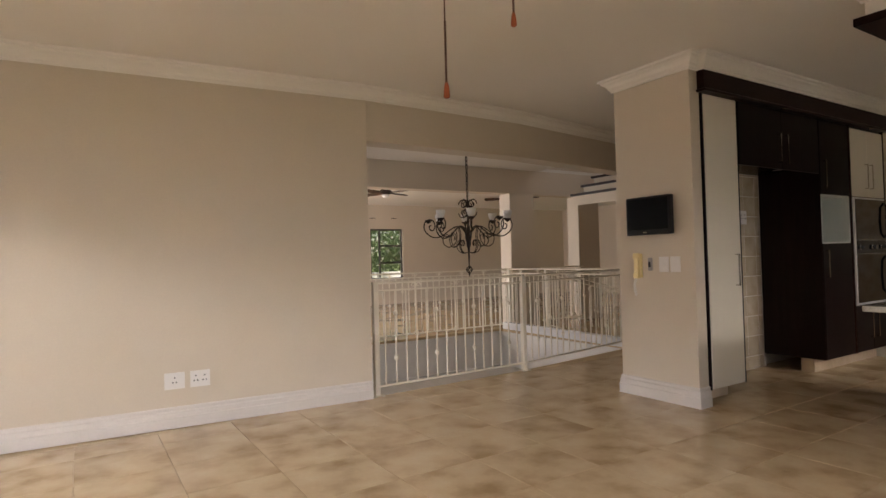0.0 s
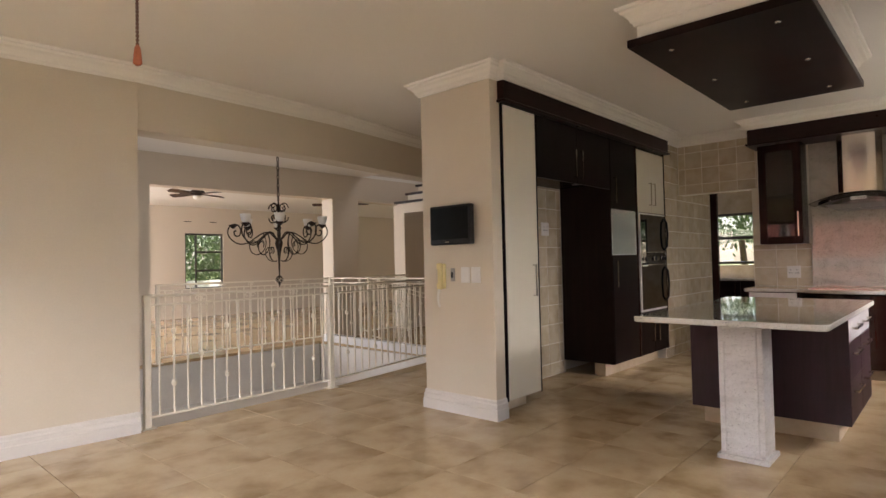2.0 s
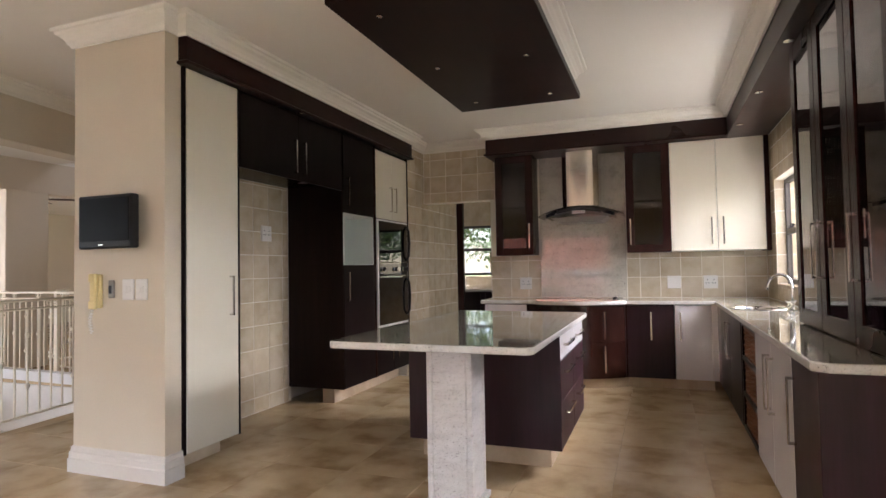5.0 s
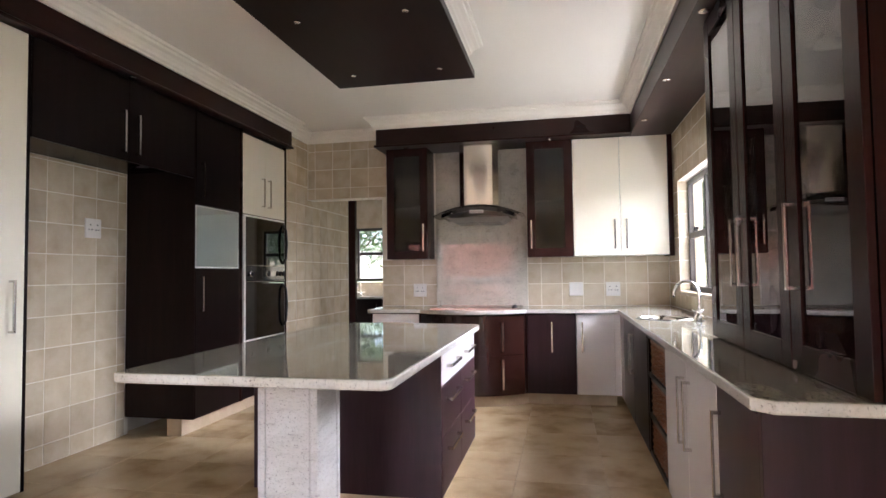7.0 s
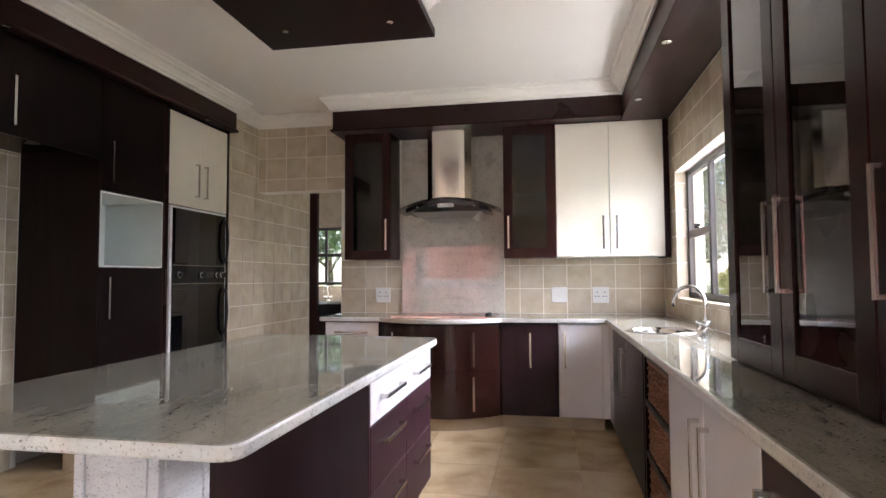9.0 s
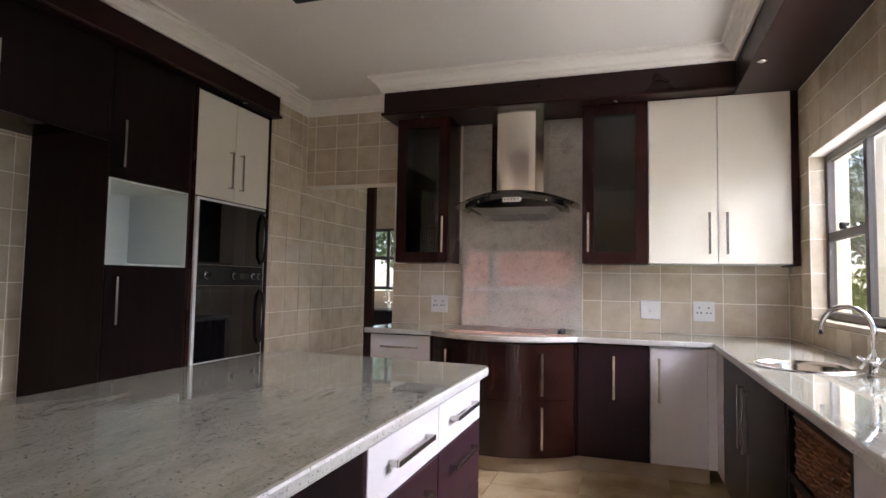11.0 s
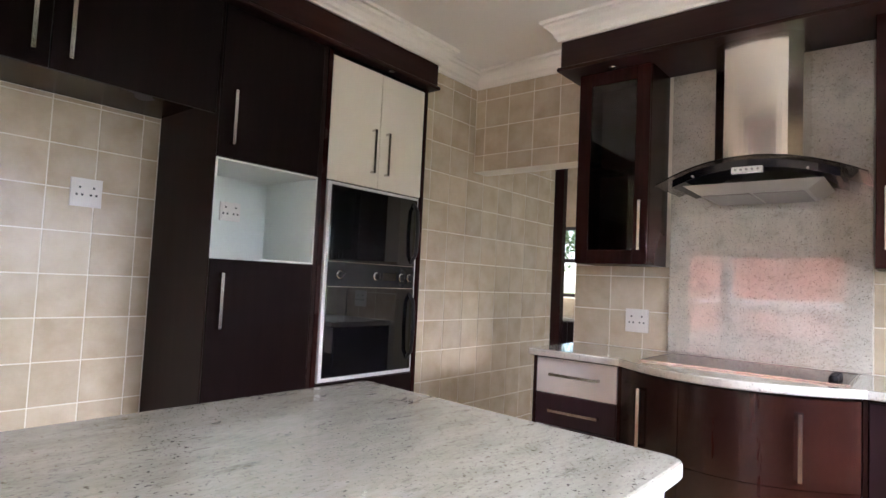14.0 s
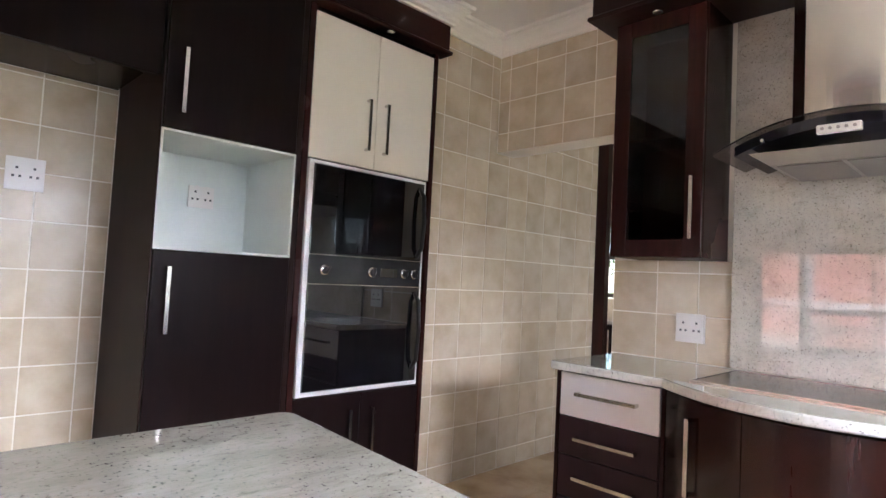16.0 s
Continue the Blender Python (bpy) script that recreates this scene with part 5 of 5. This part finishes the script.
# ---- ceiling fans of the far room ----
def ceiling_fan(x, y, turn):
    f = thing("ceiling_fan", (x, y, CEIL), "dark ceiling fan with wooden blades at rest", "ceiling fan", "far room fans")
    part("rod", rod((x, y, 2.84), (x, y, CEIL), 0.014, 10), M_IRON, f)
    part("motor", lathe([(0.03, 2.88), (0.10, 2.86), (0.15, 2.81), (0.145, 2.77), (0.07, 2.75)], (x, y, 0), 20), M_IRON, f, "", True)
    part("light_bowl", lathe([(0.06, 2.75), (0.085, 2.72), (0.06, 2.68), (0.02, 2.665)], (x, y, 0), 16), M_FROST, f, "frosted glass bowl", True)
    for i in range(4):
        bm = slab([(0.16, -0.045), (0.30, -0.062), (0.66, -0.07), (0.69, -0.04), (0.69, 0.04), (0.66, 0.07), (0.30, 0.062), (0.16, 0.045)], -0.007, 0.007)
        bm.transform(Matrix.Translation((x, y, 2.785)) @ Matrix.Rotation(turn + i * math.pi / 2, 4, "Z") @ Matrix.Rotation(0.32, 4, "X"))
        part("blade", bm, M_BLADE, f, "wooden fan blade")


ceiling_fan(6.70, 11.5, 0.35)
ceiling_fan(10.25, 11.5, 0.75)
for x in (8.25, 8.95):
    single("curtain_hook", join(rod((x, 15.498, 2.55), (x, 15.43, 2.55), 0.012, 8), rod((x - 0.09, 15.44, 2.55), (x + 0.09, 15.44, 2.55), 0.008, 8)), M_IRON, "dark curtain rail bracket on the end wall", "bracket", (x, 15.498, 2.55), "curtain brackets")

# ---- scullery counter ----
u = thing("scullery_unit", (12.6, 3.2, 0), "dark scullery base unit under the window", "cabinet")
part("body", solid(12.32, SX - 0.004, 2.0, 4.8, 0.1, 0.878), M_BLACK, u)
for i in range(5):
    bar_handle(front(u, "door", 12.298, (2.0 + i * 0.56, 2.56 + i * 0.56), (0.11, 0.868), M_BLACK, "-x"), (12.298, 2.08 + i * 0.56, 0.68), 0.28, (-1, 0, 0))
single("scullery_worktop", solid(12.27, SX - 0.002, 1.98, 4.82, 0.88, 0.92, 0.006), M_GRAN, "pale granite scullery worktop", "worktop", (12.6, 3.4, 0.88))
s = thing("tap", (12.72, 3.62, 0.92), "chrome swan-neck tap by the scullery window", "tap")
part("base", lathe([(0.03, 0.9205), (0.026, 0.95), (0.016, 0.98)], (12.72, 3.62, 0), 14), M_CHROME, s, "", True)
part("spout", tube([(12.72, 3.62, 0.96), (12.72, 3.62, 1.06)] + [(12.72 - 0.09 * (1 - math.cos(t)), 3.62, 1.06 + 0.09 * math.sin(t)) for t in [i * math.pi / 10 for i in range(1, 11)]], 0.011, 8), M_CHROME, s, "", True)
for sg in (-1, 1):
    part("handle", rod((12.72, 3.62, 0.965), (12.72, 3.62 + sg * 0.07, 0.985), 0.010, 8), M_CHROME, s)

# ---- outside ----
bm = bmesh.new()
bmesh.ops.create_grid(bm, x_segments=2, y_segments=2, size=400)
bm.transform(Matrix.Translation((5, 5, -1.9)))
structure("ground", bm, M_GRASS, "wide lawn", "ground")
structure("pavement_west", solid(-9.6, -1.76, -4, 9, -1.88, -0.12), M_PAVE, "pale paved terrace", "pavement")
structure("pavement_south", solid(-1.7, 14, -3.2, -1.08, -1.88, -0.12), M_PAVE, "pale paved path along the kitchen", "pavement")
structure("lawn_bank", join(solid(-30, 40, -26, -3.21, -1.88, -0.15), solid(13.4, 40, -3.2, 30, -1.88, -0.12), solid(-20, 13.38, 15.9, 40, -1.88, -0.12)), M_GRASS, "mown lawn", "lawn")
n = thing("neighbour_house", (-10.5, 3.5, -0.12), "terracotta-pink house wall with white trim across the terrace", "house")
part("wall", solid(-11.5, -10.0, -3, 11, -0.12, 4.2), M_PINK, n)
part("string_course", solid(-9.998, -9.93, -3, 11, 0.95, 1.15), M_STUCCO, n, "white band")
part("roof", solid(-12, -9.5, -3.4, 11.4, 4.2, 4.4), M_ROOF, n)
# Stand-ins for pale panes: added uprights that mask the pink wall in reflections.
for y0, y1 in ((4.10, 4.30), (0.3, 1.75)):
    pv = thing("veranda_pillar", (-2.6, (y0 + y1) / 2, -0.12), "broad white plastered upright added to mask the pink wall's reflection", "pillar", "veranda pillars")
    part("shaft", solid(-2.9, -2.5, y0, y1, -0.12, 4.7, 0.01), M_STUCCO, pv)
vr = thing("veranda_rail", (-2.7, 2.9, -0.12), "white veranda rail outside the garden doors", "railing")
part("rail", solid(-2.75, -2.65, 1.75, 4.10, 0.90, 1.03, 0.01), M_STUCCO, vr)
part("parapet", solid(-2.76, -2.64, 1.75, 4.10, -0.12, 0.66, 0.01), M_STUCCO, vr, "low white plastered parapet")
gw = thing("garden_wall", (15.9, 4, -0.12), "white plastered garden wall beyond the scullery", "garden wall")
part("wall", solid(19.0, 19.2, -4, 14, -0.12, 1.0), M_STUCCO, gw)
part("coping", solid(18.95, 19.25, -4, 14, 1.0, 1.06), M_STUCCO, gw)
gw = thing("garden_wall", (8, -12, -0.15), "low white garden wall behind the lawn", "garden wall")
part("wall", solid(-5, 26, 21.0, 21.2, -0.12, 0.85), M_STUCCO, gw)
pst = thing("veranda_pillar", (11.55, -2.27, -0.12), "white plastered veranda pillar outside the window", "pillar")
part("shaft", solid(11.3, 11.8, -2.5, -2.05, -0.12, 3.0, 0.01), M_STUCCO, pst)


def leaf_cloud(centre, radius, count, size, seed, squash=0.8):
    rnd = random.Random(seed)
    vs, fs = [], []
    lumps = [(Vector((rnd.gauss(0, 0.5), rnd.gauss(0, 0.5), rnd.gauss(0, 0.4))) * radius, rnd.uniform(0.3, 0.55) * radius) for _ in range(14)]
    for _ in range(count):
        lc, lr = rnd.choice(lumps)
        d = Vector((rnd.gauss(0, 1), rnd.gauss(0, 1), rnd.gauss(0, 1))).normalized()
        p = Vector(centre) + lc + d * lr * rnd.uniform(0.55, 1.0)
        p.z = centre[2] + (p.z - centre[2]) * squash
        q = Euler((rnd.uniform(0, 6.3), rnd.uniform(0, 6.3), rnd.uniform(0, 6.3))).to_matrix()
        s = size * rnd.uniform(0.6, 1.4)
        k = len(vs)
        for c in ((-0.5, 0, 0), (0, -0.28, 0.08), (0.5, 0, 0), (0, 0.28, 0.08)):
            vs.append(tuple(p + q @ (Vector(c) * s)))
        fs.append((k, k + 1, k + 2, k + 3))
    me = bpy.data.meshes.new("crown")
    me.from_pydata(vs, [], fs)
    bm = bmesh.new()
    bm.from_mesh(me)
    bpy.data.meshes.remove(me)
    return bm


def tree(x, y, h, spread, seed, label, mat=None, count=6500, base=-0.15, size=0.15):
    rnd = random.Random(seed)
    t = thing("tree", (x, y, base), label, "tree", "garden trees")
    trunk = [tube([(x, y, base), (x + 0.1, y, base + h * 0.3), (x + 0.05, y + 0.1, base + h * 0.6)], 0.16, 8, 0.09)]
    for i in range(6):
        a = rnd.uniform(0, 6.3)
        z = base + h * rnd.uniform(0.3, 0.6)
        trunk.append(tube([(x + 0.06, y, z), (x + math.cos(a) * spread * 0.3, y + math.sin(a) * spread * 0.3, z + h * 0.15), (x + math.cos(a) * spread * 0.6, y + math.sin(a) * spread * 0.6, z + h * 0.25)], 0.06, 6, 0.02))
    part("trunk", join(*trunk), M_BARK, t)
    part("crown", leaf_cloud((x, y, base + h * 0.68), spread, count, size, seed), mat or M_LEAF, t)


tree(14.5, -6.5, 6.0, 2.6, 3, "broad green garden tree")
tree(11.0, -11.5, 7.0, 3.4, 4, "tall green garden tree")
tree(19.5, -9.0, 6.5, 3.2, 5, "dense green tree at the lawn's edge")
tree(23.5, -6.2, 5.5, 2.8, 14, "dense green tree at the lawn's edge")
tree(28.0, -7.6, 6.5, 3.2, 15, "dense green tree at the lawn's edge")
tree(33.0, -10.5, 7.5, 3.8, 16, "tall green tree at the lawn's edge")
tree(31.0, -5.4, 6.0, 3.0, 17, "dense green tree at the lawn's edge")
tree(24.0, 3.0, 6.5, 3.4, 6, "green tree behind the garden wall")
tree(22.5, 7.5, 5.0, 2.8, 7, "green tree behind the garden wall")
tree(23.5, 12.0, 6.0, 3.2, 8, "dense green tree behind the garden wall")
tree(9.0, 24.5, 3.6, 3.2, 9, "dense green tree behind the far wall", None, 7500)
tree(14.5, 25.5, 3.6, 3.2, 10, "dense green tree behind the far wall", None, 7500)
tree(5.0, 26.5, 3.6, 3.2, 12, "dense green tree behind the far wall")
for x, y, s in ((17.5, -4.7, 21), (20.5, -5.2, 22)):
    b = thing("shrub", (x, y, -0.15), "bushy yellow-green garden shrub on the lawn", "shrub", "garden shrubs")
    part("stems", join(*[tube([(x, y, -0.15), (x + 0.25 * math.cos(i), y + 0.25 * math.sin(i), 0.7)], 0.02, 5, 0.01) for i in range(6)]), M_BARK, b)
    part("leaves", leaf_cloud((x, y, 0.75), 1.0, 1500, 0.16, s), M_LEAFY, b)
# palm seen through the scullery window
b = thing("palm", (17.2, 4.3, -0.12), "small green palm by the garden wall", "palm", "garden palms")
part("trunk", tube([(17.2, 4.3, -0.12), (17.25, 4.3, 0.9), (17.2, 4.35, 1.7)], 0.10, 8, 0.07), M_BARK, b)
rnd = random.Random(5)
for i in range(16):
    a = i * 2.4
    el = rnd.uniform(0.2, 1.1)
    pts = [Vector((17.2, 4.35, 1.7)) + Vector((math.cos(a) * s * 1.3, math.sin(a) * s * 1.3, math.sin(el) * s * 1.4 - 1.1 * s * s)) for s in [k / 12 for k in range(13)]]
    vs, fs = [], []
    for j in range(1, 13):
        d = (pts[j] - pts[j - 1]).normalized()
        sd = d.cross(Vector((0, 0, 1))).normalized()
        for sg in (-1, 1):
            k = len(vs)
            tip = pts[j] + sd * sg * 0.34 * (1 - j / 16) + d * 0.2 - Vector((0, 0, 0.10))
            vs += [tuple(pts[j - 1]), tuple(pts[j - 1] + d * 0.05), tuple(tip)]
            fs.append((k, k + 1, k + 2))
    me = bpy.data.meshes.new("frond")
    me.from_pydata(vs, [], fs)
    bm = bmesh.new()
    bm.from_mesh(me)
    part("frond", bm, M_LEAF, b)

# ---- tiles, laid last ----
PIECES = {}


def tile_mesh(name, w, h, t, material, bevel):
    key = (name, round(w, 3), round(h, 3))
    if key not in PIECES:
        bm = bmesh.new()
        vs = [bm.verts.new((sx * w / 2, sy * h / 2, 0)) for sx, sy in ((-1, -1), (1, -1), (1, 1), (-1, 1))]
        up = [bm.verts.new((sx * (w / 2 - bevel), sy * (h / 2 - bevel), t)) for sx, sy in ((-1, -1), (1, -1), (1, 1), (-1, 1))]
        md = [bm.verts.new((sx * w / 2, sy * h / 2, t - bevel)) for sx, sy in ((-1, -1), (1, -1), (1, 1), (-1, 1))]
        bm.faces.new(up)
        for i in range(4):
            j = (i + 1) % 4
            bm.faces.new((vs[i], vs[j], md[j], md[i]))
            bm.faces.new((md[i], md[j], up[j], up[i]))
        PIECES[key] = mesh_of(name, bm, material)
    return PIECES[key]


def lay(parent, origin, du, dv, us, vs, joint, name, material, t=0.0025, bevel=0.001, holes=(), keep=None):
    """Tiles on the plane origin + u*du + v*dv, cut at the given joint lines."""
    o, du, dv = Vector(origin), Vector(du), Vector(dv)
    n = du.cross(dv)
    rot = Matrix((du, dv, n)).transposed().to_4x4()
    for u0, u1 in zip(us, us[1:]):
        for v0, v1 in zip(vs, vs[1:]):
            spans = [(u0, u1, v0, v1)]
            for a0, a1, b0, b1 in holes:
                out = []
                for p0, p1, q0, q1 in spans:
                    if p1 <= a0 or p0 >= a1 or q1 <= b0 or q0 >= b1:
                        out.append((p0, p1, q0, q1))
                        continue
                    if p0 < a0:
                        out.append((p0, a0, q0, q1))
                    if p1 > a1:
                        out.append((a1, p1, q0, q1))
                    if q0 < b0:
                        out.append((max(p0, a0), min(p1, a1), q0, b0))
                    if q1 > b1:
                        out.append((max(p0, a0), min(p1, a1), b1, q1))
                spans = out
            for p0, p1, q0, q1 in spans:
                if p1 - p0 < 0.015 or q1 - q0 < 0.015 or (keep and not keep((p0 + p1) / 2, (q0 + q1) / 2)):
                    continue
                ob = new(name, tile_mesh(name, p1 - p0 - joint, q1 - q0 - joint, t, material, bevel))
                ob.parent = parent
                ob.matrix_basis = Matrix.Translation(o + du * (p0 + p1) / 2 + dv * (q0 + q1) / 2) @ rot


def lines(start, end, first, pitch):
    out = [start]
    v = first
    while v < end - 0.01:
        if v > start + 0.03:
            out.append(v)
        v += pitch
    return out + [end]


TP = 0.2185
rows = lambda z0, z1, ref: lines(z0, z1, ref - TP * 12, TP)
lay(wall_fridge, (0, 3.748, 0), (1, 0, 0), (0, 0, 1), lines(5.96, 7.420, 5.80, TP), rows(0.0, 2.13, 2.105), 0.0065, "tile", M_TILE)
lay(wall_side, (0, 3.158, 0), (1, 0, 0), (0, 0, 1), lines(8.99, 10.93, 8.875, TP), rows(0.0, 2.86, 2.09), 0.0065, "tile", M_TILE)
lay(wall_back, (WX, 0, 0), (0, -1, 0), (0, 0, 1), lines(-2.24, 0.85, -1.985, TP), rows(0.92, 1.44, 1.155), 0.0065, "tile", M_TILE, holes=[(-1.606, -0.60, 0.9, 1.5)])
lay(wall_back, (WX, 0, 0), (0, -1, 0), (0, 0, 1), lines(-3.152, -2.17, -3.06, TP), rows(2.16, 2.86, 2.29), 0.0065, "tile", M_TILE)
lay(wall_right, (0, WY, 0), (-1, 0, 0), (0, 0, 1), lines(-9.60, -6.63, -9.5, TP), rows(0.92, 2.62, 1.155), 0.0065, "tile", M_TILE, holes=[(-W1, -W0, WZ0 - 0.004, WZ1)])
lay(wall_right, (W1, 0, 0), (0, -1, 0), (0, 0, 1), [0.855, 1.07], rows(WZ0 + 0.03, WZ1, 1.155), 0.0065, "tile", M_TILE)
FP = 0.545
lay(floor, (0, 0, -0.006), (1, 0, 0), (0, 1, 0), lines(-1.44, 11.2, -1.25, FP), lines(-0.84, 5.25, -0.545, FP), 0.003, "floor_tile", M_FTILE, 0.006, 0.001,
    keep=lambda x, y: not (x > 5.5 and y > 3.85 and x > 9.0))
